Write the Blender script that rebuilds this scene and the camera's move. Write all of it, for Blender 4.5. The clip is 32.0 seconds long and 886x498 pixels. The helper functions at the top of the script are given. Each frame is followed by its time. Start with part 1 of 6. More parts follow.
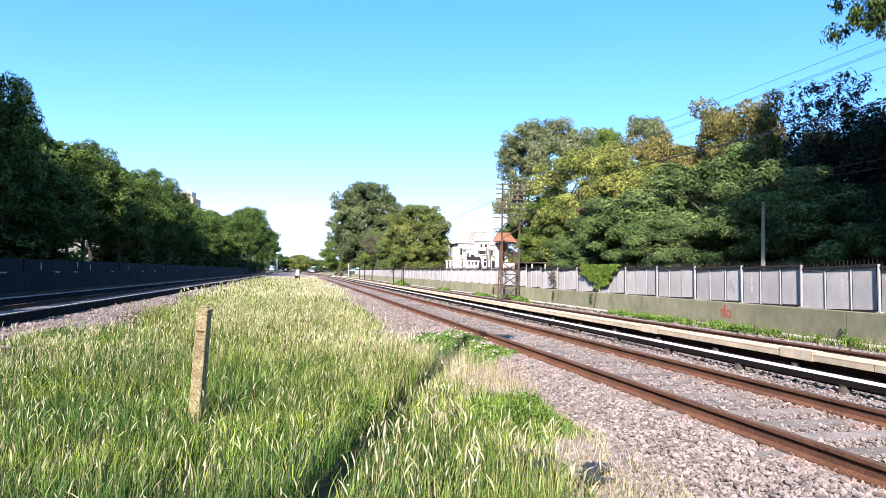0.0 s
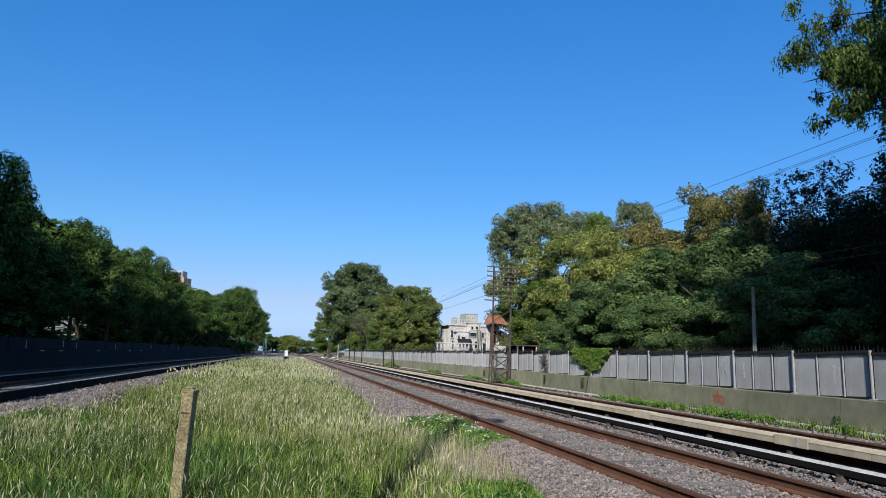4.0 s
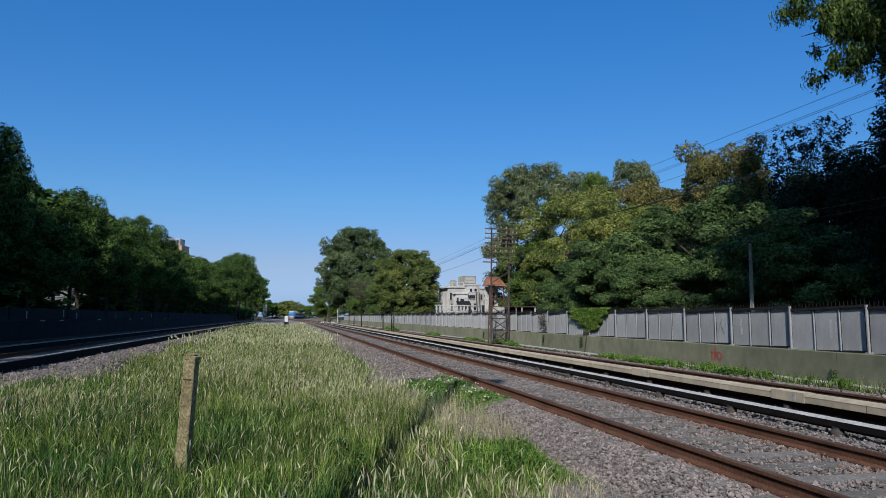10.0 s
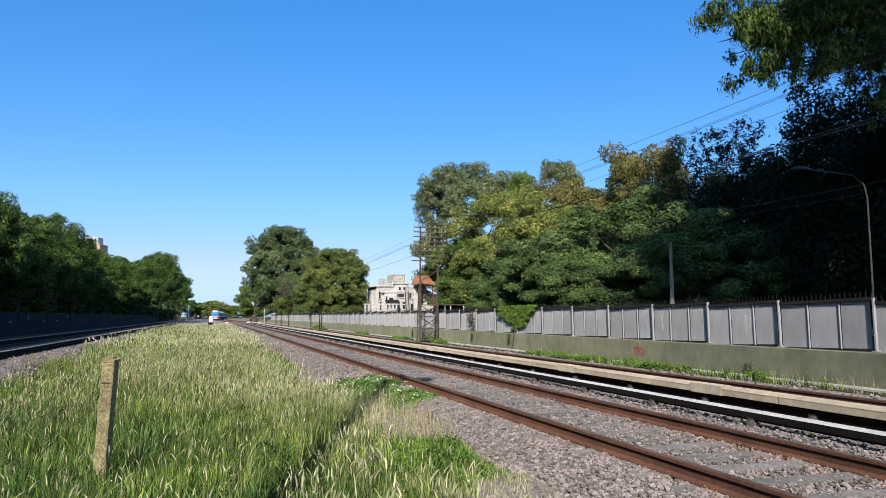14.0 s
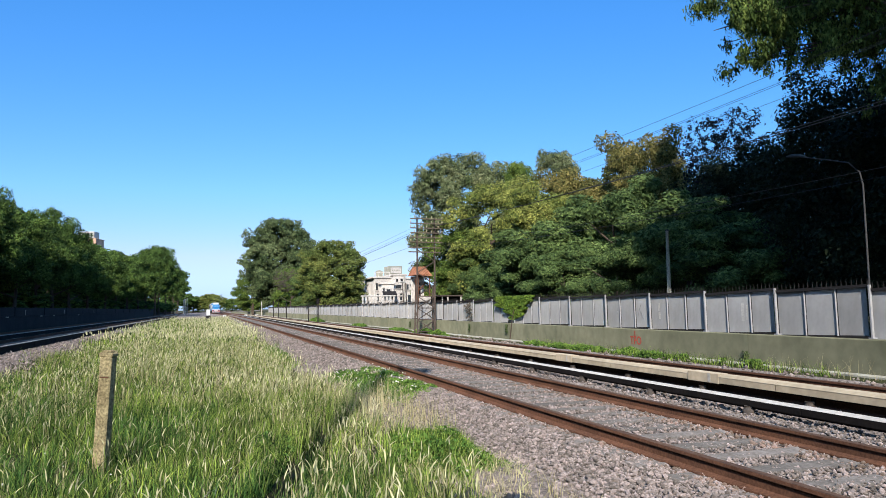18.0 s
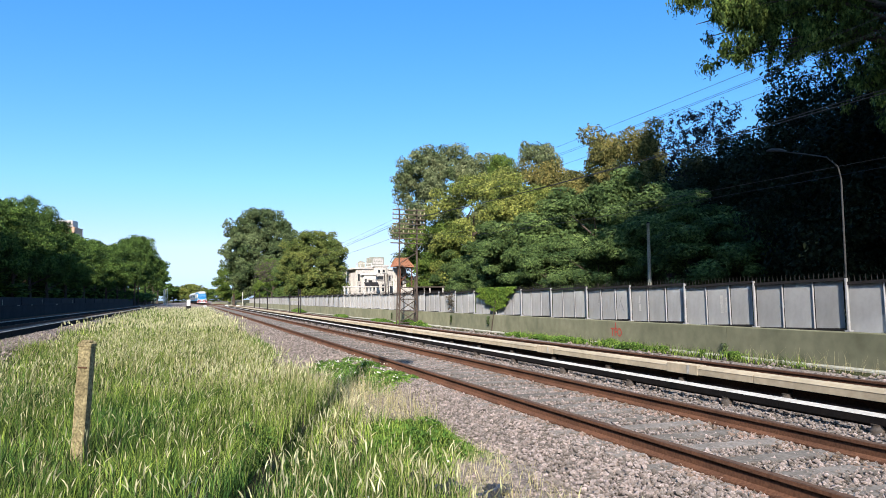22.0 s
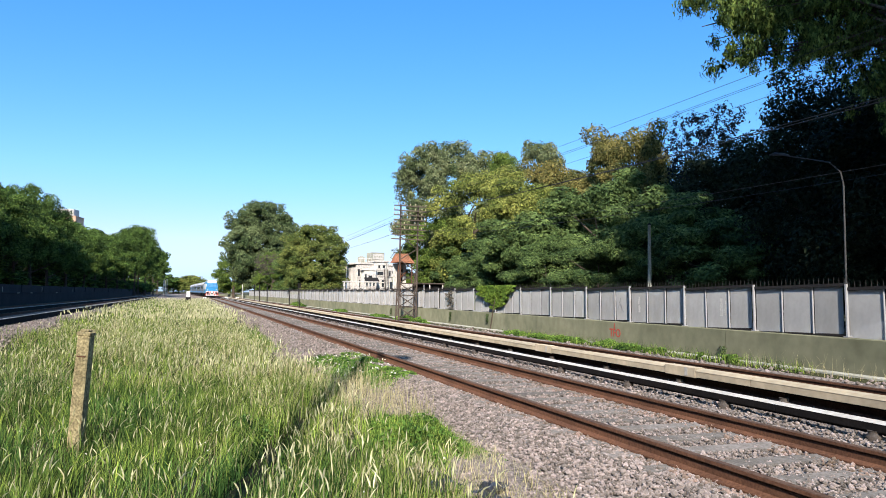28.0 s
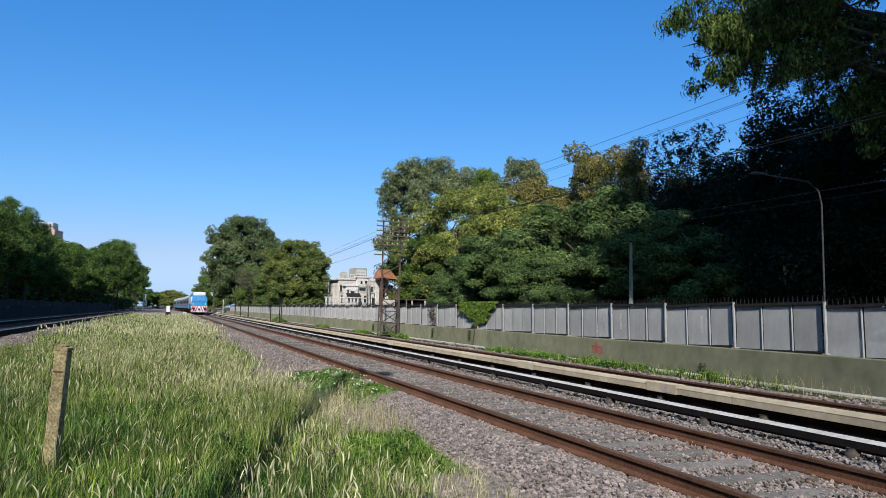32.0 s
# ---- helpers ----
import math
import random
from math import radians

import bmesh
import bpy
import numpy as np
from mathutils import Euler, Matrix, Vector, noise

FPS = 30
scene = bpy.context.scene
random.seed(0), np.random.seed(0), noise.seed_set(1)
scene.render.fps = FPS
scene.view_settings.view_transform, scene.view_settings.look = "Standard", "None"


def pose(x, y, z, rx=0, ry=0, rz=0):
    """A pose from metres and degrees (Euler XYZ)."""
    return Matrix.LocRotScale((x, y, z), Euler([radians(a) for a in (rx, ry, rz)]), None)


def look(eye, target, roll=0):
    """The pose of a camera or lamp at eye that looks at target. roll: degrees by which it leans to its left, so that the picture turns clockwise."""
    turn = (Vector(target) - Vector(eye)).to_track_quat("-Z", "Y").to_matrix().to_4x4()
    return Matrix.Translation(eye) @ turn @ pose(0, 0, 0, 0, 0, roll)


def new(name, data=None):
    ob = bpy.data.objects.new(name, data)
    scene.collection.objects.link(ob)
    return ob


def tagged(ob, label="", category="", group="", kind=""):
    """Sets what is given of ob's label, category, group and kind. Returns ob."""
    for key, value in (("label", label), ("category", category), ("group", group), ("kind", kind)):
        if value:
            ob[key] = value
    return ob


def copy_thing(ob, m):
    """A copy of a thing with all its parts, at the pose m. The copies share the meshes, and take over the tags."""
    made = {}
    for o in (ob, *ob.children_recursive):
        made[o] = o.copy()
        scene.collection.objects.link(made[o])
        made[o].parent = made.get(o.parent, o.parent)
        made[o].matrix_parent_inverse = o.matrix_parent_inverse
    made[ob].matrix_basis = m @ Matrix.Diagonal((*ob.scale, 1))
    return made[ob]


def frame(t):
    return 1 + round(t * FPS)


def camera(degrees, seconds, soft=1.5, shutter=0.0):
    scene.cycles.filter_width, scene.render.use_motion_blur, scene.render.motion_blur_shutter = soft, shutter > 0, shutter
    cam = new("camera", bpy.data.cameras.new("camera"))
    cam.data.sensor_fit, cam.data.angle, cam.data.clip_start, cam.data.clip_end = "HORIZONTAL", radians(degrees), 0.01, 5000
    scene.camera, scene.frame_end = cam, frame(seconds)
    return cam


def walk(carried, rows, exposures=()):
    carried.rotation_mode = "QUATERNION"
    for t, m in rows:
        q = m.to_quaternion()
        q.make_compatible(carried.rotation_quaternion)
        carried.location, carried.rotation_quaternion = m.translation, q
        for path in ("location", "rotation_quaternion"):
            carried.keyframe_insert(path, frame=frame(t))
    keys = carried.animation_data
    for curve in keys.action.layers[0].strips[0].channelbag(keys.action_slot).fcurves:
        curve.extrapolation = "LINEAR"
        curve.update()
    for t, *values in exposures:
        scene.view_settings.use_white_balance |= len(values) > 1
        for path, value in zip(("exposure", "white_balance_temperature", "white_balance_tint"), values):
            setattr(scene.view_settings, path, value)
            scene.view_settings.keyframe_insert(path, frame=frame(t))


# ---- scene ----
EYE_HEIGHT = 1.345
# seconds, yaw, pitch, roll in degrees; the camera is held in one spot
TURNS = [
    (0.0, -10.49, 1.69, -0.72),
    (0.5, -10.59, 1.69, -0.74),
    (1.0, -10.58, 1.77, -0.77),
    (1.5, -10.82, 2.33, -0.70),
    (2.0, -11.07, 6.18, -0.86),
    (2.5, -11.32, 9.22, -1.04),
    (3.0, -11.30, 9.05, -1.18),
    (3.5, -11.26, 8.15, -1.28),
    (5.5, -10.78, 7.32, -0.93),
    (6.0, -10.63, 7.07, -0.96),
    (6.5, -10.62, 6.86, -1.01),
    (7.0, -10.57, 6.82, -0.97),
    (7.5, -10.53, 6.80, -0.84),
    (8.0, -10.50, 6.83, -0.79),
    (8.5, -10.62, 6.77, -0.83),
    (9.0, -10.67, 6.72, -0.86),
    (9.5, -10.69, 6.31, -0.70),
    (10.0, -11.24, 4.99, -0.16),
    (10.5, -12.83, 4.53, -0.36),
    (11.0, -14.27, 4.14, -0.38),
    (11.5, -15.87, 3.82, -0.38),
    (12.0, -15.93, 3.94, -0.42),
    (12.5, -16.31, 4.74, -0.29),
    (13.0, -17.39, 5.12, 0.10),
    (13.5, -17.24, 5.02, 0.23),
    (14.0, -16.46, 4.87, 0.37),
    (14.5, -16.27, 4.18, 0.66),
    (16.5, -16.52, 4.35, 1.05),
    (17.0, -16.53, 4.21, 0.95),
    (17.5, -16.46, 4.15, 0.91),
    (18.0, -16.65, 4.21, 0.92),
    (18.5, -17.07, 5.35, 1.51),
    (19.0, -17.58, 5.16, 3.11),
    (19.5, -17.94, 3.43, 3.53),
    (20.0, -18.14, 3.47, 2.96),
    (20.5, -18.12, 3.50, 2.87),
    (21.0, -18.08, 3.60, 2.95),
    (21.5, -18.15, 3.72, 2.06),
    (22.0, -17.98, 3.55, 0.66),
    (22.5, -17.91, 3.63, 0.01),
    (23.0, -17.89, 3.69, -0.12),
    (23.5, -18.14, 3.78, -0.23),
    (24.0, -18.33, 3.86, -0.28),
    (24.5, -18.21, 3.73, -0.27),
    (25.0, -18.32, 3.66, -0.37),
    (25.5, -18.37, 3.52, -0.47),
    (27.5, -17.99, 3.16, -0.71),
    (28.0, -18.01, 3.32, -0.60),
    (28.5, -18.00, 3.48, -0.66),
    (29.0, -18.01, 3.57, -0.71),
    (29.5, -18.11, 3.80, -0.76),
    (30.0, -18.33, 3.95, -0.64),
    (30.5, -18.82, 4.04, -0.57),
    (31.0, -19.09, 4.10, -0.65),
    (31.5, -19.22, 4.29, -0.81),
    (32.0, -19.31, 4.52, -0.85),
]
# seconds, stops
EXPOSURES = [(0.0, 0.95, 6550, 21), (0.5, 0.58, 6500, 18), (1.0, 0.28, 6400, 12), (2.0, 0.10, 6250, 10), (3.0, -0.30, 6150, 10), (4.0, -0.25, 6150, 10), (6.0, -0.22, 6350, 10), (7.0, -0.10, 6400, 10), (8.0, -0.13, 6250, 10), (9.0, -0.62, 5950, 10),
             (10.0, -0.65, 6000, 10), (11.0, -0.33, 6200, 12), (12.0, 0.10, 6350, 12), (13.0, 0.06, 6500, 12), (17.0, 0.13, 6500, 12), (18.0, 0.18, 6450, 12), (19.0, 0.15, 6450, 12), (20.0, 0.50, 6700, 12), (22.0, 0.40, 6600, 12), (25.0, 0.38, 6600, 12), (28.0, 0.41, 6650, 12), (30.0, 0.29, 6550, 12), (31.0, 0.27, 6500, 12), (32.0, -0.20, 6350, 10)]

cam = camera(59.4, 32.0, soft=0.5)
walk(cam, [(t, pose(0, 0, EYE_HEIGHT, 90 + p, r, w)) for t, w, p, r in TURNS], EXPOSURES)

# ---- sky and sun ----
SUN_ELEVATION, SUN_AZIMUTH = radians(27), radians(198)
world = bpy.data.worlds.new("world")
scene.world = world
world.use_nodes = True
wn = world.node_tree
sky = wn.nodes.new("ShaderNodeTexSky")
sky.sky_type, sky.sun_disc = "NISHITA", False
sky.sun_elevation, sky.sun_rotation = SUN_ELEVATION, SUN_AZIMUTH
sky.air_density, sky.dust_density, sky.ozone_density = 1.0, 1.0, 3.5
# a clear deep blue: tinted, with an even brightness from the horizon upwards
tint = wn.nodes.new("ShaderNodeMix")
tint.data_type, tint.blend_type = "RGBA", "MULTIPLY"
tint.inputs[0].default_value, tint.inputs[7].default_value = 1.0, (0.53, 0.79, 1.12, 1)
split, join = wn.nodes.new("ShaderNodeSeparateColor"), wn.nodes.new("ShaderNodeCombineColor")
split.mode = join.mode = "HSV"
even, gain = wn.nodes.new("ShaderNodeMath"), wn.nodes.new("ShaderNodeMath")
even.operation, gain.operation = "POWER", "MULTIPLY"
even.inputs[1].default_value, gain.inputs[1].default_value = 0.70, 2.2
wn.links.new(sky.outputs[0], tint.inputs[6])
wn.links.new(tint.outputs[2], split.inputs[0])
deep = wn.nodes.new("ShaderNodeMapRange")
deep.inputs[1].default_value, deep.inputs[2].default_value, deep.inputs[3].default_value, deep.inputs[4].default_value = 0.66, 0.86, 0.49, 0.935
wn.links.new(split.outputs[1], deep.inputs[0])
wn.links.new(deep.outputs[0], join.inputs[1])
warm = wn.nodes.new("ShaderNodeMapRange")
warm.inputs[1].default_value, warm.inputs[2].default_value, warm.inputs[3].default_value, warm.inputs[4].default_value = 0.79, 0.855, 0.597, 0.615
wn.links.new(split.outputs[1], warm.inputs[0])
wn.links.new(warm.outputs[0], join.inputs[0])
wn.links.new(split.outputs[2], even.inputs[0])
wn.links.new(even.outputs[0], gain.inputs[0])
# pale haze keeps the last degrees above the horizon bright
haze, lift = wn.nodes.new("ShaderNodeMapRange"), wn.nodes.new("ShaderNodeMath")
haze.inputs[1].default_value, haze.inputs[2].default_value, haze.inputs[3].default_value, haze.inputs[4].default_value = 0.40, 0.66, 1.6, 1.0
lift.operation = "MULTIPLY"
wn.links.new(split.outputs[1], haze.inputs[0])
wn.links.new(gain.outputs[0], lift.inputs[0])
wn.links.new(haze.outputs[0], lift.inputs[1])
wn.links.new(lift.outputs[0], join.inputs[2])
wn.links.new(join.outputs[0], wn.nodes["Background"].inputs[0])
wn.nodes["Background"].inputs[1].default_value = 0.12
sun = new("sun", bpy.data.lights.new("sun", "SUN"))
sun.data.energy, sun.data.angle, sun.data.color = 4.8, radians(0.53), (1.0, 0.93, 0.82)
to_sun = Vector((math.sin(SUN_AZIMUTH) * math.cos(SUN_ELEVATION), math.cos(SUN_AZIMUTH) * math.cos(SUN_ELEVATION), math.sin(SUN_ELEVATION)))
sun.matrix_world = look(to_sun * 100, (0, 0, 0))

# ---- materials ----


def material(name, colour, other=None, rough=0.8, metal=0.0, scale=3.0, fine=40.0, bump=0.2, spread=0.0, through_light=0.0, contrast=(0.35, 0.65), depth=0.01, island=False, dirt=0.35, skew=1.0, pierced=0.0):
    """Two colours mixed by a coarse and a fine noise, with relief; spread varies the value from object to object or island to island."""
    m = bpy.data.materials.new(name)
    m.use_nodes = True
    t = m.node_tree
    n, link = t.nodes, t.links.new
    b = n["Principled BSDF"]
    other = other or tuple(c * 0.65 for c in colour)
    co = n.new("ShaderNodeTexCoord")
    a = n.new("ShaderNodeTexNoise")
    a.inputs["Scale"].default_value, a.inputs["Detail"].default_value = scale, 6
    f = n.new("ShaderNodeTexNoise")
    f.inputs["Scale"].default_value, f.inputs["Detail"].default_value = fine, 4
    link(co.outputs["Object"], a.inputs["Vector"])
    link(co.outputs["Object"], f.inputs["Vector"])
    r = n.new("ShaderNodeMapRange")
    r.inputs[1].default_value, r.inputs[2].default_value = contrast
    link(a.outputs[0], r.inputs[0])
    mix = n.new("ShaderNodeMix")
    mix.data_type = "RGBA"
    mix.inputs[6].default_value, mix.inputs[7].default_value = (*colour, 1), (*other, 1)
    link(r.outputs[0], mix.inputs[0])
    v = n.new("ShaderNodeMapRange")
    v.inputs[1].default_value, v.inputs[2].default_value, v.inputs[3].default_value, v.inputs[4].default_value = 0.3, 0.7, 1 - dirt, 1 + dirt * 0.6
    link(f.outputs[0], v.inputs[0])
    h = n.new("ShaderNodeHueSaturation")
    link(mix.outputs[2], h.inputs["Color"])
    value = v.outputs[0]
    if spread:
        if island:
            rnd = n.new("ShaderNodeNewGeometry").outputs["Random Per Island"]
        else:
            rnd = n.new("ShaderNodeObjectInfo").outputs["Random"]
        s = n.new("ShaderNodeMapRange")
        s.inputs[3].default_value, s.inputs[4].default_value = 1 - spread, 1 + spread
        few = n.new("ShaderNodeMath")
        few.operation, few.inputs[1].default_value = "POWER", skew
        link(rnd, few.inputs[0])
        link(few.outputs[0], s.inputs[0])
        mul = n.new("ShaderNodeMath")
        mul.operation = "MULTIPLY"
        link(value, mul.inputs[0])
        link(s.outputs[0], mul.inputs[1])
        value = mul.outputs[0]
        hue = n.new("ShaderNodeMapRange")
        hue.inputs[3].default_value, hue.inputs[4].default_value = 0.5 + 0.035 * spread, 0.5 - 0.035 * spread
        link(rnd, hue.inputs[0])
        link(hue.outputs[0], h.inputs["Hue"])
    link(value, h.inputs["Value"])
    link(h.outputs[0], b.inputs["Base Color"])
    b.inputs["Roughness"].default_value, b.inputs["Metallic"].default_value = rough, metal
    b.inputs["Diffuse Roughness"].default_value = 1.0 if rough > 0.65 else 0.3
    b.inputs["Specular IOR Level"].default_value = 0.12 if rough >= 0.88 else 0.4
    if bump:
        bp = n.new("ShaderNodeBump")
        bp.inputs["Strength"].default_value, bp.inputs["Distance"].default_value = bump, depth
        link(f.outputs[0], bp.inputs["Height"])
        link(bp.outputs[0], b.inputs["Normal"])
    if through_light:
        b.inputs["Specular IOR Level"].default_value = 0.1
        tr = n.new("ShaderNodeBsdfTranslucent")
        link(h.outputs[0], tr.inputs["Color"])
        ms = n.new("ShaderNodeMixShader")
        ms.inputs[0].default_value = through_light
        link(b.outputs[0], ms.inputs[1])
        link(tr.outputs[0], ms.inputs[2])
        link(ms.outputs[0], n["Material Output"].inputs[0])
    if pierced:
        # fine punched holes, too small to tell apart
        hole = n.new("ShaderNodeBsdfTransparent")
        ms = n.new("ShaderNodeMixShader")
        ms.inputs[0].default_value = pierced
        link(b.outputs[0], ms.inputs[1])
        link(hole.outputs[0], ms.inputs[2])
        link(ms.outputs[0], n["Material Output"].inputs[0])
    return m


# dark patches, mottle and skewed dark leaves stand in for shaded gaps
def leafy(name, colour, other, spread=0.35, light=0.12, skew=1.0):
    return material(name, colour, other, rough=0.72, scale=0.7, fine=6.0, bump=0, spread=spread, through_light=light, island=True, dirt=0.4, skew=skew)


M_GRASS = leafy("grass_blades", (0.246, 0.368, 0.074), (0.083, 0.160, 0.032), 0.9, 0.15, 1.6)
M_STRAW = leafy("dry_grass", (0.58, 0.52, 0.31), (0.43, 0.39, 0.20), 0.4, 0.2)
M_SEED = leafy("seed_heads", (0.66, 0.64, 0.42), (0.48, 0.48, 0.26), 0.4, 0.2)
M_LUSH = leafy("lush_grass", (0.105, 0.235, 0.055), (0.052, 0.13, 0.03), 0.9, 0.15, 1.6)
M_WEED = leafy("weed_leaves", (0.16, 0.27, 0.052), (0.08, 0.16, 0.03), 0.6, 0.15)
M_CLUMP = leafy("clump_leaves", (0.125, 0.24, 0.045), (0.062, 0.14, 0.026), 0.6, 0.15)
M_PETAL = leafy("petals", (0.75, 0.75, 0.70), (0.6, 0.6, 0.5), 0.2, 0.2)
M_LEAF_GREEN = leafy("foliage_green", (0.175, 0.255, 0.052), (0.07, 0.12, 0.025), 0.6, 0.08, 1.2)
M_LEAF_EUC = leafy("foliage_grey_green", (0.248, 0.276, 0.138), (0.095, 0.135, 0.055), 0.6, 0.08, 1.2)
M_LEAF_YELLOW = leafy("foliage_yellow_green", (0.32, 0.35, 0.09), (0.13, 0.18, 0.042), 0.6, 0.08, 1.2)
# near-black second colour puts the shade among and below the street crowns into the leaves
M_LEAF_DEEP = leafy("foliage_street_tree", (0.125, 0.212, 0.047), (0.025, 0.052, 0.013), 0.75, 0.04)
M_LEAF_OLIVE = leafy("foliage_olive", (0.215, 0.245, 0.066), (0.09, 0.135, 0.036), 0.5)
M_LEAF_BROWN = leafy("foliage_yellow_brown", (0.305, 0.268, 0.085), (0.075, 0.092, 0.03), 0.6, 0.08, 1.2)
M_LEAF_FERN = leafy("foliage_deep_green", (0.15, 0.226, 0.073), (0.058, 0.102, 0.034), 0.6)
M_LEAF_DOME = leafy("foliage_dark_dome", (0.17, 0.215, 0.095), (0.062, 0.098, 0.036), 0.6, 0.08, 1.2)
# leaf colour far below real foliage: deep shade is toned into it
M_LEAF_SHADE = leafy("foliage_shade_toned", (0.028, 0.038, 0.018), (0.019, 0.027, 0.013), 0.5, 0.02)
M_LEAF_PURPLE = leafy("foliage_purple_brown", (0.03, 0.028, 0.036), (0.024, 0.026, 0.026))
# dark second colour stands in for shade inside the boughs
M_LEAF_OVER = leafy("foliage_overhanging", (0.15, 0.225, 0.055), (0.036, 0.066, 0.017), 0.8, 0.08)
M_LEAF_GREY = leafy("twigs_grey_brown", (0.16, 0.13, 0.10), (0.10, 0.09, 0.07))
M_IVY = leafy("ivy_leaves", (0.15, 0.23, 0.035), (0.09, 0.16, 0.025))
M_BARK = material("bark", (0.13, 0.10, 0.075), (0.07, 0.055, 0.045), 0.95, scale=2, fine=18, bump=0.6, depth=0.04)
M_BALLAST = material("ballast", (0.275, 0.238, 0.218), (0.19, 0.164, 0.15), 0.95, scale=1.2, fine=22, bump=1.0, depth=0.05, dirt=0.6)
M_STONE = material("ballast_stone", (0.315, 0.265, 0.24), (0.195, 0.165, 0.15), 0.9, scale=6, fine=60, bump=0.3, spread=0.55, island=True)
M_LOOSE_STONE = material("loose_stone", (0.33, 0.278, 0.252), (0.215, 0.18, 0.165), 0.9, scale=8, fine=60, bump=0.3, spread=0.45)
M_RUSTY_STONE = material("rust_stained_stone", (0.29, 0.215, 0.175), (0.21, 0.15, 0.118), 0.9, scale=6, fine=60, bump=0.3, spread=0.4, island=True)
M_SOIL = material("soil", (0.035, 0.04, 0.016), (0.06, 0.056, 0.028), 0.95, scale=0.4, fine=9, bump=0.6, depth=0.05)
M_RAIL = material("rusty_rail_side", (0.145, 0.07, 0.043), (0.10, 0.05, 0.032), 0.9, metal=0.0, scale=1.5, fine=35, bump=0.25)
M_RAIL_TOP = material("rail_running_face", (0.105, 0.066, 0.048), (0.072, 0.046, 0.036), 0.9, metal=0.0, scale=1.0, fine=20, bump=0.05)
M_SLEEPER = material("weathered_sleeper", (0.22, 0.20, 0.185), (0.13, 0.12, 0.11), 0.95, scale=2.5, fine=25, bump=0.5, spread=0.25)
M_COVER_WHITE = material("white_cover_board", (0.50, 0.485, 0.455), (0.38, 0.365, 0.34), 0.8, scale=1.2, fine=20, bump=0.1, dirt=0.2)
M_COVER_BEIGE = material("beige_cover_board", (0.46, 0.385, 0.275), (0.36, 0.305, 0.22), 0.8, scale=0.9, fine=8, bump=0.1, spread=0.08, dirt=0.15)
M_BLACK = material("black_conductor", (0.010, 0.009, 0.009), (0.016, 0.013, 0.012), 0.9, scale=3, fine=30, bump=0.1)
M_GREYBOARD = material("grey_cover_board", (0.44, 0.43, 0.42), (0.30, 0.30, 0.295), 0.8, scale=1.2, fine=14, bump=0.1)
M_CERAMIC = material("brown_insulator", (0.11, 0.085, 0.07), (0.07, 0.06, 0.052), 0.7, scale=8, fine=60, bump=0.05)
M_CONCRETE = material("green_grey_wall", (0.215, 0.212, 0.142), (0.15, 0.153, 0.10), 0.92, scale=0.7, fine=3.5, bump=0.1, spread=0.05, dirt=0.17)
# near-black tone puts the shade on the left wall and carport into the colour
M_SHADE_WALL = material("shade_toned_wall", (0.022, 0.022, 0.025), (0.015, 0.016, 0.018), 0.9, scale=0.6, fine=6, bump=0.15, spread=0.1, dirt=0.25)
M_LEDGE = material("concrete_ledge", (0.42, 0.41, 0.35), (0.30, 0.30, 0.25), 0.92, scale=1.5, fine=20, bump=0.3)
M_PANEL = material("galvanised_panel", (0.485, 0.48, 0.468), (0.395, 0.392, 0.384), 0.75, metal=0.0, scale=1.6, fine=7, bump=0.04, spread=0.14, dirt=0.07, pierced=0.32)
M_POSTMETAL = material("grey_fence_post", (0.425, 0.416, 0.408), (0.340, 0.336, 0.332), 0.6, metal=0.1, scale=2, fine=12, bump=0.05, dirt=0.12)
M_IRON = material("dark_iron", (0.014, 0.013, 0.013), (0.022, 0.018, 0.016), 0.85, scale=4, fine=30, bump=0.15)
M_STEEL = material("weathered_lattice_steel", (0.14, 0.105, 0.085), (0.075, 0.06, 0.05), 0.85, metal=0.2, scale=2, fine=20, bump=0.2)
M_OLDWOOD = material("weathered_crossarm", (0.20, 0.16, 0.115), (0.12, 0.10, 0.08), 0.9, scale=4, fine=30, bump=0.3)
M_GLASSY = material("glazed_insulator", (0.62, 0.56, 0.36), (0.5, 0.45, 0.28), 0.25, scale=8, fine=40, bump=0)
M_POSTCON = material("old_concrete_post", (0.42, 0.352, 0.195), (0.24, 0.195, 0.105), 0.95, scale=6, fine=38, bump=0.9, depth=0.015, dirt=0.6)
M_WIRE = material("wire", (0.03, 0.03, 0.03), None, 0.6, scale=5, bump=0)
M_GALV = material("galvanised_mast", (0.085, 0.085, 0.085), (0.06, 0.06, 0.058), 0.75, metal=0.1, scale=2, fine=20, bump=0.1)
M_WALL_WHITE = material("pale_render", (0.70, 0.66, 0.61), (0.50, 0.47, 0.44), 0.9, scale=0.5, fine=6, bump=0.1)
M_WALL_CREAM = material("cream_render", (0.66, 0.56, 0.38), (0.5, 0.42, 0.3), 0.9, scale=0.5, fine=6, bump=0.1)
M_WALL_ORANGE = material("orange_render", (0.76, 0.49, 0.34), (0.66, 0.42, 0.29), 0.9, scale=0.3, fine=5, bump=0.1)
M_BRICK = material("brown_brick", (0.22, 0.10, 0.06), (0.15, 0.07, 0.045), 0.9, scale=1, fine=14, bump=0.3)
M_TILE = material("terracotta_tile", (0.36, 0.165, 0.085), (0.27, 0.125, 0.066), 0.8, scale=2, fine=20, bump=0.3, spread=0.2)
M_PANE = material("dark_pane", (0.03, 0.035, 0.04), (0.05, 0.055, 0.06), 0.15, scale=0.5, fine=2, bump=0)
M_SCREEN = material("tinted_windscreen", (0.10, 0.30, 0.55), (0.08, 0.25, 0.48), 0.12, scale=0.5, fine=2, bump=0)
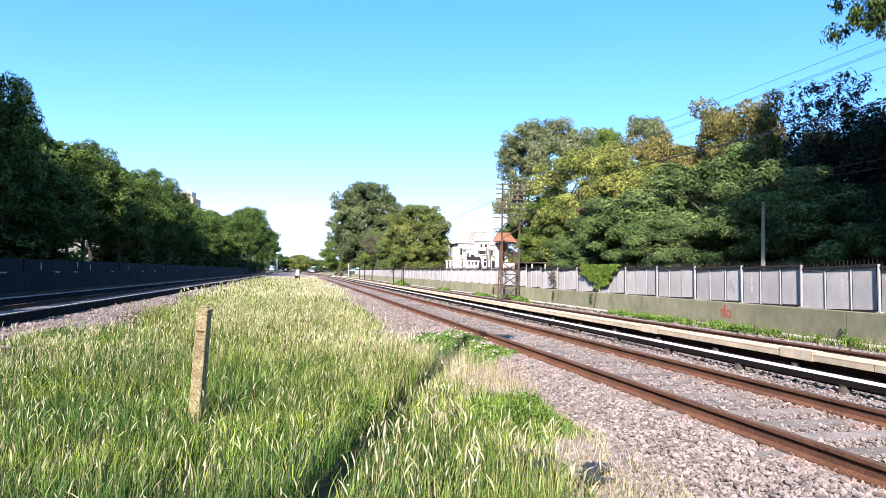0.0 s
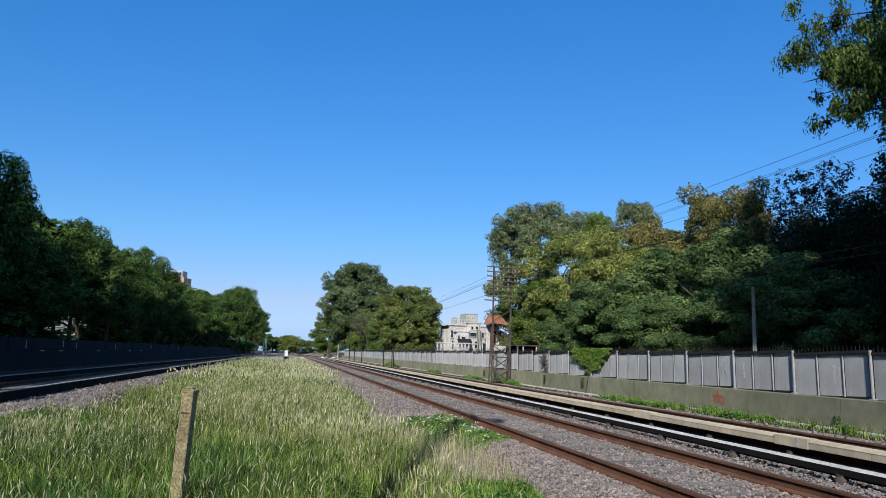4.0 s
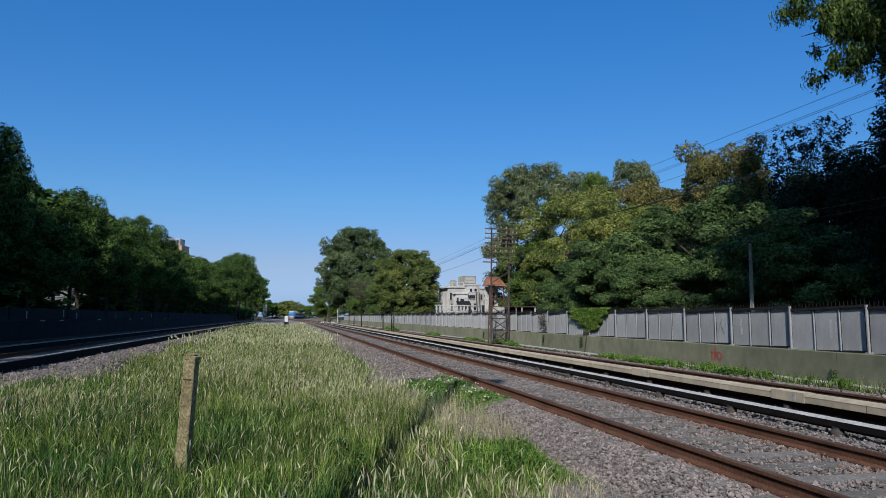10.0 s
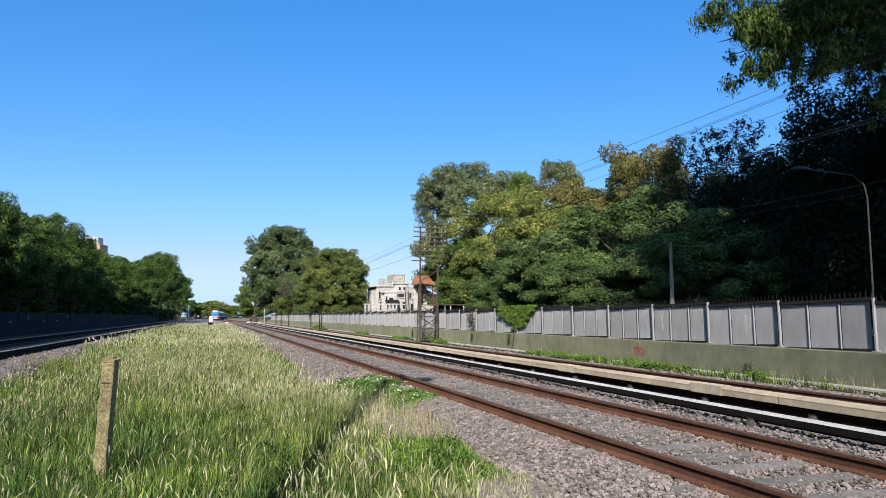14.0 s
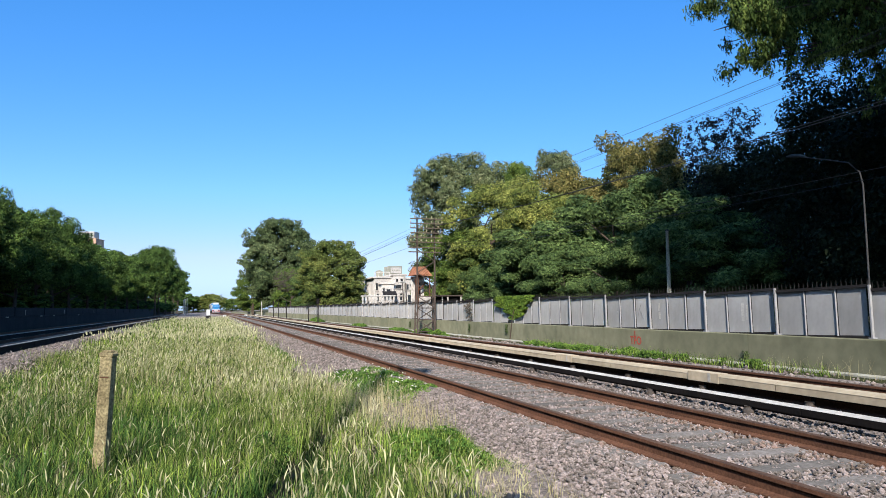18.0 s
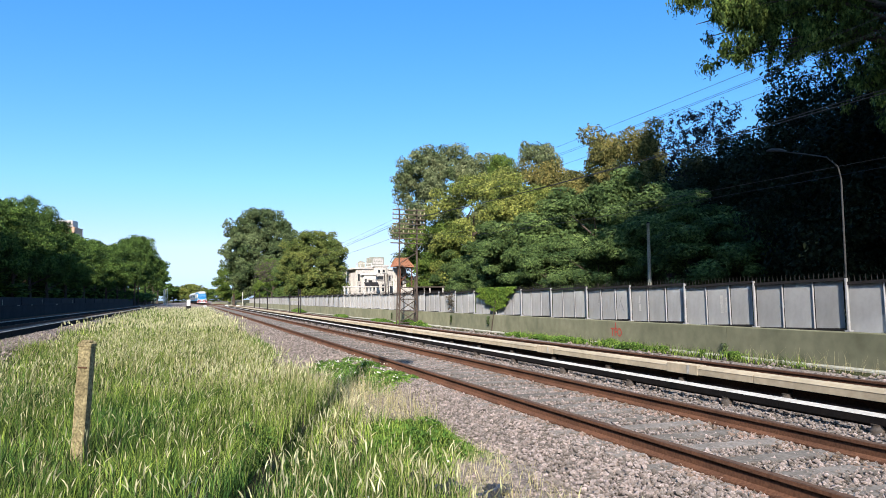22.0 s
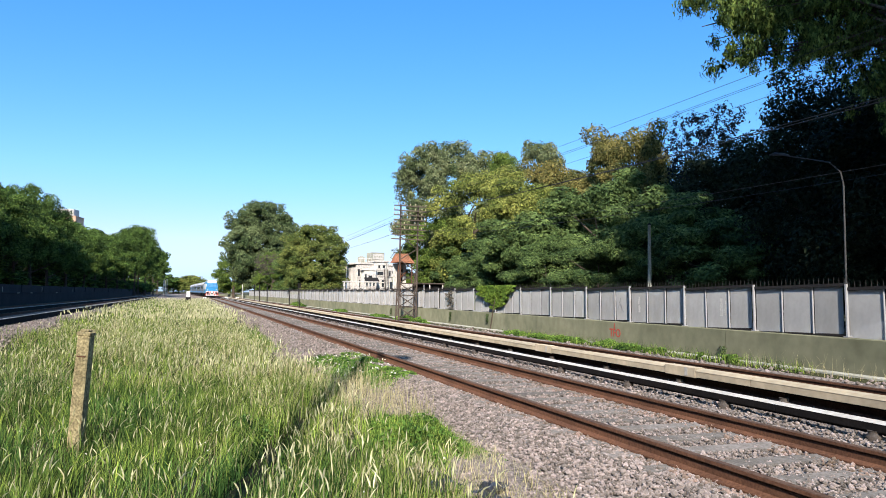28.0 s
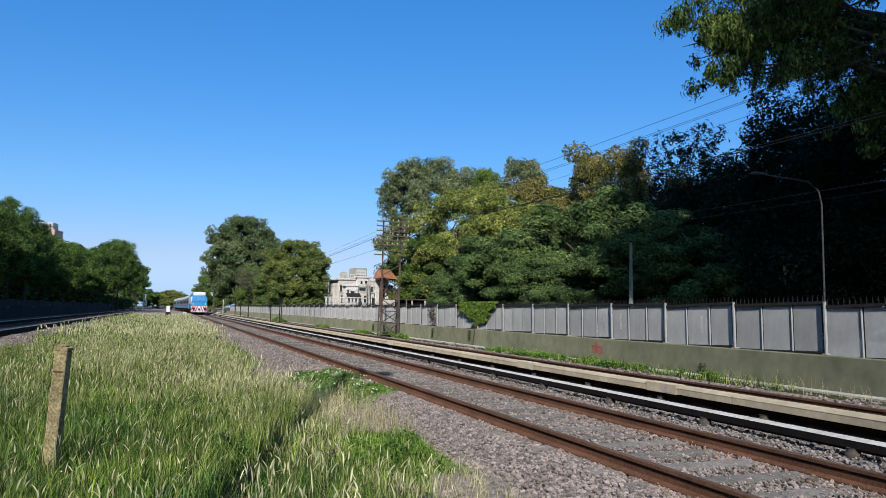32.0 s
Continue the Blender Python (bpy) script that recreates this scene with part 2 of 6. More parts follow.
M_BLUE = material("sky_blue_paint", (0.03, 0.30, 0.62), (0.025, 0.25, 0.52), 0.35, scale=0.6, fine=10, bump=0, dirt=0.12)
M_DEEPBLUE = material("dark_blue_paint", (0.02, 0.05, 0.22), None, 0.4, scale=0.6, fine=10, bump=0, dirt=0.12)
M_WHITEPAINT = material("white_paint", (0.78, 0.78, 0.78), (0.65, 0.65, 0.64), 0.4, scale=0.8, fine=10, bump=0, dirt=0.1)
M_SILVER = material("silver_coach_side", (0.24, 0.24, 0.245), (0.17, 0.17, 0.175), 0.6, metal=0.1, scale=0.5, fine=8, bump=0, dirt=0.12)
M_RED = material("red_paint", (0.68, 0.07, 0.05), (0.55, 0.05, 0.04), 0.5, scale=2, fine=20, bump=0)
M_GRAFFITI = material("red_graffiti", (0.42, 0.075, 0.045), (0.35, 0.06, 0.04), 0.8, scale=6, fine=30, bump=0)
M_SCRAWL = material("dark_scrawl", (0.22, 0.22, 0.22), (0.30, 0.30, 0.30), 0.8, scale=8, fine=30, bump=0)
M_PLASTIC = material("black_plastic", (0.03, 0.032, 0.036), (0.05, 0.05, 0.055), 0.35, scale=4, fine=20, bump=0.3)
M_LAMPGLASS = material("lamp_lens", (0.6, 0.6, 0.55), None, 0.2, scale=2, bump=0)

# ---- building helpers ----


def link_mesh(name, mesh, mat, parent=None, label="", matrix=None):
    ob = new(name, mesh)
    if mat and not mesh.materials:
        mesh.materials.append(mat)
    if parent:
        ob.parent = parent
    if matrix is not None:
        ob.matrix_basis = matrix
    if label:
        ob["label"] = label
    return ob


def to_mesh(bm, name, smooth=False):
    me = bpy.data.meshes.new(name)
    bm.normal_update()
    if smooth:
        for f in bm.faces:
            f.smooth = True
    bm.to_mesh(me)
    bm.free()
    return me


def part(name, bm, mat, parent, label="", smooth=False):
    """Links a bmesh as one mesh object under a thing or a part."""
    return link_mesh(name, to_mesh(bm, name, smooth), mat, parent, label)


def arrays_mesh(name, verts, faces):
    """A mesh from an (n, 3) array of points and an (m, k) array of faces with k corners each."""
    me = bpy.data.meshes.new(name)
    m, k = faces.shape
    me.vertices.add(len(verts))
    me.vertices.foreach_set("co", np.ascontiguousarray(verts, dtype=np.float32).ravel())
    me.loops.add(m * k)
    me.loops.foreach_set("vertex_index", np.ascontiguousarray(faces, dtype=np.int32).ravel())
    me.polygons.add(m)
    me.polygons.foreach_set("loop_start", np.arange(0, m * k, k, dtype=np.int32))
    me.update(calc_edges=True)
    return me


def box(bm, x0, x1, y0, y1, z0, z1, bevel=0.0):
    m = Matrix.Translation(((x0 + x1) / 2, (y0 + y1) / 2, (z0 + z1) / 2)) @ Matrix.Diagonal((x1 - x0, y1 - y0, z1 - z0, 1))
    g = bmesh.ops.create_cube(bm, size=1, matrix=m)
    if bevel:
        es = list({e for v in g["verts"] for e in v.link_edges})
        bmesh.ops.bevel(bm, geom=es, offset=bevel, segments=1, affect="EDGES")
    return bm


def tube(bm, pts, radii, segs=7):
    """A tapered tube along pts."""
    rings = []
    pts = [Vector(p) for p in pts]
    for i, (p, r) in enumerate(zip(pts, radii)):
        d = (pts[min(i + 1, len(pts) - 1)] - pts[max(i - 1, 0)]).normalized()
        a = d.cross(Vector((0, 0, 1)) if abs(d.z) < 0.95 else Vector((1, 0, 0))).normalized()
        b = d.cross(a)
        rings.append([bm.verts.new(p + r * (math.cos(2 * math.pi * k / segs) * a + math.sin(2 * math.pi * k / segs) * b)) for k in range(segs)])
    for q, s in zip(rings, rings[1:]):
        for k in range(segs):
            bm.faces.new((q[k], q[(k + 1) % segs], s[(k + 1) % segs], s[k]))
    bm.faces.new(rings[0])
    bm.faces.new(rings[-1][::-1])
    return bm


def bar(bm, a, b, w):
    """A square bar from a to b."""
    return tube(bm, [a, b], [w, w], 4)


def bend(y):
    """Sideways drift of the railway far ahead, where it swings left and back."""
    ys = (-400, 0, 185, 235, 279, 323, 367, 411, 444, 490, 560, 700, 1200, 4000)
    xs = (0, 0, 0, -0.6, -1.9, -3.2, -4.0, -3.0, -1.4, 1.6, 7, 20, 75, 400)
    y = min(max(y, -399), 3999)
    i = max(k for k in range(len(ys) - 1) if ys[k] <= y)
    def slope(k):
        return 0 if k in (0, 1, 2) else (xs[min(k + 1, len(xs) - 1)] - xs[k - 1]) / (ys[min(k + 1, len(xs) - 1)] - ys[k - 1])
    h = ys[i + 1] - ys[i]
    u = (y - ys[i]) / h
    return ((2 * u**3 - 3 * u**2 + 1) * xs[i] + (u**3 - 2 * u**2 + u) * h * slope(i) + (-2 * u**3 + 3 * u**2) * xs[i + 1] + (u**3 - u**2) * h * slope(i + 1))


def empty(name, matrix=None):
    ob = new(name)
    ob.empty_display_size = 0.2
    if matrix is not None:
        ob.matrix_basis = matrix
    return ob


# ---- the ground ----
PROFILE_X = (-60, -16.5, -15.2, -7.0, -6.2, -4.9, -2, 1.2, 2.3, 3.1, 3.75, 10.9, 11.6, 12.6, 60)
PROFILE_Z = (-0.15, -0.12, -0.12, -0.20, -0.24, -0.42, -0.44, -0.44, -0.42, -0.36, -0.182, -0.182, -0.16, -0.14, -0.1)


def ground_z(x):
    return float(np.interp(x, PROFILE_X, PROFILE_Z))


def make_ground():
    xs = np.concatenate([[-3000, -800, -250, -100, -60, -40, -25], np.arange(-18, -7, 1.0), np.arange(-7, -4.6, 0.12), np.arange(-4.5, 2.2, 0.25), np.arange(2.2, 4.2, 0.1), np.arange(4.3, 14, 0.6), [16, 20, 30, 45, 70, 120, 300, 900, 3000]])
    ys = np.concatenate([[-3000, -600, -150, -60, -30, -15], np.arange(-9, 22, 0.22), np.arange(22, 30, 0.5), np.arange(30, 80, 1.2), np.arange(80, 260, 5.0), np.arange(260, 700, 20.0), [800, 1100, 1800, 4000]])
    v = np.zeros((len(ys), len(xs), 3))
    rng = np.random.default_rng(3)
    for j, y in enumerate(ys):
        off = bend(float(y))
        for i, x in enumerate(xs):
            z = ground_z(x)
            if -5.5 < x < 3.2:
                z += 0.05 * noise.noise((x * 0.5, y * 0.3, 0)) + 0.02 * rng.uniform(-1, 1)
            elif -14 < x < 11:
                z += 0.012 * rng.uniform(-1, 1)
            v[j, i] = (x + off * (abs(x) < 60), y, z)
    nj, ni = len(ys), len(xs)
    a = (np.arange(nj - 1)[:, None] * ni + np.arange(ni - 1)[None]).ravel()
    f = np.stack([a, a + 1, a + ni + 1, a + ni], 1)
    me = arrays_mesh("ground", v.reshape(-1, 3), f)
    me.materials.append(M_SOIL)
    me.materials.append(M_BALLAST)
    cx = np.repeat(((xs[:-1] + xs[1:]) / 2)[None], nj - 1, 0).ravel()
    cy = np.repeat(((ys[:-1] + ys[1:]) / 2)[:, None], ni - 1, 1).ravel()
    edge = 2.55 + 0.25 * np.sin(cy * 0.7) + 0.15 * np.sin(cy * 2.3)
    edge += rng.uniform(-0.16, 0.16, edge.shape)
    left = -5.6 + rng.uniform(-0.2, 0.2, edge.shape) + 0.3 * np.sin(cy * 0.6) - 0.012 * np.clip(cy - 15, 0, 150)
    stony = ((cx > edge) & (cx < 11.4)) | ((cx < left) & (cx > -15.4)) | ((cy > 140 + 8 * np.sin(cx * 0.8)) & (np.abs(cx) < 15))
    me.polygons.foreach_set("material_index", stony.astype(np.int32))
    return tagged(new("ground", me), "green soil and pale ballast beds beside the railway", "ground", kind="structure")


make_ground()


def quads_strip(n, base, lean, height, width, rng, face=None, segs=2):
    """Grass-like blades: n tapered strips of segs quads each."""
    ang = rng.uniform(0, 2 * np.pi, n) if face is None else face
    wx, wy = np.cos(ang) * width / 2, np.sin(ang) * width / 2
    rows_ = []
    for k in range(segs + 1):
        u = k / segs
        w = (1 - u) ** 0.7 if k < segs else 0.12
        px = base[:, 0] + lean[:, 0] * u**1.8
        py = base[:, 1] + lean[:, 1] * u**1.8
        pz = base[:, 2] + height * (u - 0.12 * u * u)
        rows_.append(np.stack([px - wx * w, py - wy * w, pz], 1))
        rows_.append(np.stack([px + wx * w, py + wy * w, pz], 1))
    v = np.stack(rows_, 1)
    k = 2 * (segs + 1)
    b = np.arange(n)[:, None] * k
    f = np.concatenate([np.stack([b[:, 0] + 2 * s, b[:, 0] + 2 * s + 1, b[:, 0] + 2 * s + 3, b[:, 0] + 2 * s + 2], 1) for s in range(segs)])
    return v.reshape(-1, 3), f


def grass_density(x, y):
    """How thickly the strip is grown at x, y: full in the middle, thin towards the ballast."""
    right = 2.5 + 0.28 * np.sin(y * 0.55) + 0.2 * np.sin(y * 1.9 + 1) + np.clip((y - 28) * 0.02, 0, 0.6)
    left = -5.5 + 0.4 * np.sin(y * 0.5 + 2) - np.clip(y - 15, 0, 60) * 0.02
    return np.clip((right - x) / 0.7, 0, 1) * np.clip((x - left) / 1.0, 0, 1)


def scatter(rng, n, x0, x1, y0, y1, power=1.0):
    x = rng.uniform(x0, x1, n)
    y = y0 + (y1 - y0) * rng.uniform(0, 1, n) ** power
    keep = rng.uniform(0, 1, n) < grass_density(x, y)
    x, y = x[keep], y[keep]
    z = np.interp(x, PROFILE_X, PROFILE_Z)
    return x, y, z


# a narrow gap through the grass, cut to deepen the mast's shadow line
SHADOW_GAP_X, SHADOW_GAP_Y = (0.0, 0.40, 0.85, 1.60, 1.9), (5.0, 6.8, 8.5, 10.9, 11.6)


def head_mesh(name, base, lean, length, width, rng):
    """Feathery heads: two crossed spindles each, nodding along lean."""
    n = len(base)
    up = np.stack([lean[:, 0], lean[:, 1], length], 1)
    nod = np.stack([lean[:, 0], lean[:, 1], -0.25 * np.hypot(lean[:, 0], lean[:, 1])], 1)
    spin, quads = rng.uniform(0, np.pi, n), []
    for turn in (0.0, np.pi / 2):
        side = np.stack([np.cos(spin + turn), np.sin(spin + turn), 0 * spin], 1) * width[:, None] / 2
        quads.append(np.stack([base, base + up * 0.3 + side, base + up * 0.7 + nod * 0.4 + side * 0.8, base + up + nod, base + up * 0.7 + nod * 0.4 - side * 0.8, base + up * 0.3 - side], 1).reshape(-1, 3))
    return arrays_mesh(name, np.concatenate(quads), np.arange(n * 12).reshape(-1, 6))


def make_grass():
    rng = np.random.default_rng(11)
    zones = [("rear", 3600, -9, 1.5, 1.0, 0.41, 0.011), ("near", 7600, 1.5, 14, 1.0, 0.41, 0.0105), ("middle", 6200, 14, 40, 1.3, 0.44, 0.016), ("far", 24000, 40, 150, 1.5, 0.46, 0.055)]
    for tag, n, y0, y1, power, tall, wide in zones:
        x, y, z = scatter(rng, n, -8.5, 4.2, y0, y1, power)
        out = np.zeros((len(x), 2))
        if tag != "far":
            # tussocks: blades fan out from common roots, with bare gaps between
            gap = np.array([noise.noise((a * 1.7, b * 1.3, 40)) for a, b in zip(x, y)])
            k = gap > -0.26 + rng.uniform(-0.12, 0.12, len(x))
            x, y, z = x[k], y[k], z[k]
            spread = 0.042 if tag in ("near", "rear") else 0.07
            many = 19 if tag in ("near", "rear") else 12
            x, y, z = np.repeat(x, many), np.repeat(y, many), np.repeat(z, many)
            out = rng.normal(0, spread, (len(x), 2))
            x, y = x + out[:, 0], y + out[:, 1]
            k = np.abs(x - np.interp(y, SHADOW_GAP_Y, SHADOW_GAP_X)) > np.where((y > 5) & (y < 11.6), np.where(y < 8.8, 0.13, 0.05), 0.0)
            x, y, z, out = x[k], y[k], z[k], out[k]
        patch = np.array([noise.noise((a * 0.35, b * 0.25, 5)) for a, b in zip(x, y)])
        height = tall * (0.72 + 0.5 * patch + rng.uniform(-0.42, 0.34, len(x)))
        if tag == "near":
            # shorter growth on the near side of the gap and in front of the post
            side = x - np.interp(y, SHADOW_GAP_Y, SHADOW_GAP_X)
            height *= np.where((side > 0) & (side < 0.4) & (y > 5) & (y < 11.6), 0.76, 1.0)
            height *= np.where(np.hypot(x + 1.1, (y - 8.7) * 0.7) < 0.5, 0.55, 1.0)
        x = x + np.array([bend(float(b)) for b in y]) if tag == "far" else x
        base = np.stack([x, y, z - 0.02], 1)
        lean = rng.normal(0, 0.06, (len(x), 2)) + 1.15 * out + np.array([0.03, 0.01])
        width = wide * rng.uniform(0.5, 1.4, len(x))
        dry = (rng.uniform(0, 1, len(x)) + 0.25 * patch + 0.06 * np.clip(x, 0, 3)) > (1.0 if tag == "near" else 0.86)
        lush = ~dry & (np.array([noise.noise((a * 0.6, b * 0.5, 21)) for a, b in zip(x, y)]) - 0.13 * x - 0.06 * (y - 9) + rng.uniform(-0.4, 0.4, len(x)) > 0.12)
        for mask, mat, nm, label in ((~dry & ~lush, M_GRASS, "grass", "tall green wild grass between the tracks"), (lush, M_LUSH, "lush_grass", "deeper green lush grass"), (dry, M_STRAW, "dry_grass", "straw-coloured dry stems among the grass")):
            v, f = quads_strip(int(mask.sum()), base[mask], lean[mask], height[mask] * (1.1 if mat is M_STRAW else 1), width[mask] * (0.6 if mat is M_STRAW else 1), rng, segs=3 if tag == "near" else 2)
            tagged(link_mesh(nm, arrays_mesh(nm, v, f), mat), label, "grass", kind="stuff")
        if tag == "near":
            # broad arching blades
            bx, by, bz = scatter(rng, 3800, -6.5, 3.0, 2.5, 13.5, 0.9)
            nb = len(bx)
            v, f = quads_strip(nb, np.stack([bx, by, bz], 1), rng.normal(0, 0.2, (nb, 2)), rng.uniform(0.3, 0.5, nb), rng.uniform(0.009, 0.017, nb), rng, segs=4)
            tagged(link_mesh("grass", arrays_mesh("grass", v, f), M_GRASS), "broad arching blades of light green grass", "grass", kind="stuff")
        # stems that carry pale feathery heads
        m = {"rear": 1600, "near": 3900, "middle": 8000, "far": 7500}[tag]
        x, y, z = scatter(rng, m, -7.5, 4.0, y0, y1, power)
        n2 = len(x)
        off_gap = (np.abs(x - np.interp(y, SHADOW_GAP_Y, SHADOW_GAP_X)) > 0.15) | (y < 5) | (y > 11.6)
        keep = off_gap & (np.array([noise.noise((a * 0.3, b * 0.2, 9)) + 0.6 * noise.noise((a * 1.1, b * 0.7, 17)) for a, b in zip(x, y)]) + 0.07 * np.clip(x + 1.5, -4, 2) > -0.1 + rng.uniform(-0.4, 0.3, n2))
        x, y, z = x[keep], y[keep], z[keep]
        n2 = len(x)
        if tag == "far":
            x = x + np.array([bend(float(b)) for b in y])
        top = tall * rng.uniform(0.8, 1.35, n2)
        lean = rng.normal(0, 0.045, (n2, 2)) + np.array([0.02, 0.01])
        hw = {"rear": 0.0105, "near": 0.0105, "middle": 0.017, "far": 0.05}[tag] * rng.uniform(0.6, 1.3, n2)
        hl = {"rear": 0.085, "near": 0.085, "middle": 0.10, "far": 0.16}[tag] * rng.uniform(0.6, 1.5, n2)
        base = np.stack([x + lean[:, 0], y + lean[:, 1], z + top * 0.88 - 0.01], 1)
        tagged(link_mesh("seed_heads", head_mesh("seed_heads", base, lean * 0.3 + rng.normal(0, 0.012, (n2, 2)), hl, hw, rng), M_SEED), "pale feathery seed heads on the tall grass", "grass", kind="stuff")
        if tag in ("near", "middle"):
            v, f = quads_strip(n2, np.stack([x, y, z], 1), lean, top, np.full(n2, 0.0042 if tag == "near" else 0.007), rng, segs=2)
            tagged(link_mesh("grass_stems", arrays_mesh("grass_stems", v, f), M_STRAW), "thin pale stems of the seeding grass", "grass", kind="stuff")


make_grass()


def leaf_quads(centres, normals, size, rng, aspect=1.6, droop=0.0):
    """Leaf-shaped quads at the centres, roughly facing along the normals."""
    n = len(centres)
    nn = normals + rng.normal(0, 0.55, (n, 3))
    nn /= np.linalg.norm(nn, axis=1, keepdims=True) + 1e-9
    t = rng.normal(0, 1, (n, 3))
    t[:, 2] -= droop
    t -= (t * nn).sum(1, keepdims=True) * nn
    t /= np.linalg.norm(t, axis=1, keepdims=True) + 1e-9
    b = np.cross(nn, t)
    s = size[:, None]
    v = np.stack([centres - t * s * aspect / 2, centres + b * s / 2, centres + t * s * aspect / 2, centres - b * s / 2], 1)
    return v.reshape(-1, 3), np.arange(n * 4).reshape(-1, 4)


def make_daisies():
    rng = np.random.default_rng(44)
    x, y, z = scatter(rng, 110, -4.5, 2.2, 5, 24, 1.2)
    n = len(x)
    v, f = leaf_quads(np.stack([x, y, z + rng.uniform(0.3, 0.45, n)], 1), np.tile((0, -0.7, 0.7), (n, 1)), rng.uniform(0.013, 0.024, n), rng, 1.1)
    tagged(link_mesh("small_flowers", arrays_mesh("small_flowers", v, f), M_PETAL), "scattered small white flowers in the tall grass", "flowers", kind="stuff")


make_daisies()


def weed_patch(name, x0, x1, y0, y1, tall, n, seed, mat=M_WEED, flowers=0, label="", leaf=0.034, shoots=0):
    rng = np.random.default_rng(seed)
    x, y = rng.uniform(-1, 1, n), rng.uniform(-1, 1, n)
    r = np.sqrt(x * x + y * y)
    wob = 1 + 0.3 * np.sin(np.arctan2(y, x) * 3 + seed) + 0.22 * np.sin(np.arctan2(y, x) * 7 + seed * 2)
    k = r < wob * 0.8 * rng.uniform(0.75, 1.15, n)
    X, Y = (x0 + x1) / 2 + x * (x1 - x0) / 2, (y0 + y1) / 2 + y * (y1 - y0) / 2
    k &= (np.abs(X - np.interp(Y, SHADOW_GAP_Y, SHADOW_GAP_X)) > 0.17) | (Y < 5) | (Y > 11.6)
    X, Y, r = X[k], Y[k], r[k]
    bumpy = np.array([max(0.1, 0.7 + 1.0 * noise.noise((a * 2.3, b * 2.3, seed))) for a, b in zip(X, Y)])
    Z = np.interp(X, PROFILE_X, PROFILE_Z) + tall * np.clip(1.05 - r * r, 0.12, 1) * bumpy * rng.uniform(0.15, 1, len(X)) ** 0.6
    v, f = leaf_quads(np.stack([X, Y, Z], 1), np.tile((0, -0.25, 1.0), (len(X), 1)), leaf * rng.uniform(0.6, 1.5, len(X)), rng, 1.7)
    ob = tagged(link_mesh(name, arrays_mesh(name, v, f), mat), label, "weeds", kind="stuff")
    if shoots:
        i = rng.choice(len(X), shoots)
        base = np.stack([X[i], Y[i], np.interp(X[i], PROFILE_X, PROFILE_Z)], 1)
        v, f = quads_strip(shoots, base, rng.normal(0, 0.07, (shoots, 2)), (Z[i] - base[:, 2]) * rng.uniform(1.0, 1.7, shoots) + 0.05, rng.uniform(0.006, 0.014, shoots), rng)
        tagged(link_mesh("weed_shoots", arrays_mesh("weed_shoots", v, f), M_GRASS), "thin green shoots among the weeds", "weeds", kind="stuff")
    if flowers:
        i = rng.choice(len(X), flowers)
        v, f = leaf_quads(np.stack([X[i], Y[i], Z[i] + 0.05 + 0.1 * tall], 1), np.tile((0, -0.6, 0.8), (flowers, 1)), 0.03 * rng.uniform(0.6, 1.5, flowers), rng, 1.1)
        tagged(link_mesh("small_flowers", arrays_mesh("small_flowers", v, f), M_PETAL), "small white flowers among the weeds", "flowers", kind="stuff")
    return ob


weed_patch("weeds", 2.4, 4.25, 13.6, 21.0, 0.15, 9500, 1, mat=M_CLUMP, flowers=110, label="green leafy weeds with white flowers by the rail", shoots=1800)
weed_patch("weeds", 2.9, 4.3, 13.0, 16.3, 0.08, 8000, 2, flowers=20, label="low creeping green weeds spreading onto the ballast")
weed_patch("weeds", 1.75, 3.1, 7.0, 10.6, 0.30, 15000, 3, mat=M_CLUMP, label="dense clump of fresh green weeds at the ballast edge", leaf=0.026, shoots=4200)
weed_patch("weeds", -3.6, -0.9, 4.4, 7.0, 0.22, 13000, 6, mat=M_CLUMP, label="low broad-leaved green weeds among the grass", leaf=0.03, shoots=2500)
weed_patch("weeds", 0.1, 1.35, 8.3, 11.2, 0.26, 8000, 7, mat=M_LUSH, label="short lush green growth beside the narrow gap", leaf=0.028, shoots=3000)
weed_patch("weeds", -6.2, -3.6, 15.5, 22.5, 0.35, 9000, 4, label="broad-leaved green weeds beside the ballast", shoots=700)
weed_patch("weeds", 1.7, 2.9, 23, 38, 0.26, 5000, 5, mat=M_CLUMP, label="low green weeds at the ballast edge", leaf=0.035, shoots=3500)
for k, (y0, y1, tall) in enumerate(((38, 45.5, 0.26), (60, 66, 0.2), (84, 96, 0.4), (47, 52, 0.16))):
    weed_patch("weeds", 11.35, 12.1, y0, y1, tall, int(1800 * (y1 - y0) / (1 + y0 / 60)), 20 + k, label="green creeping weeds along the foot of the wall", leaf=0.03 + y0 * 0.001)


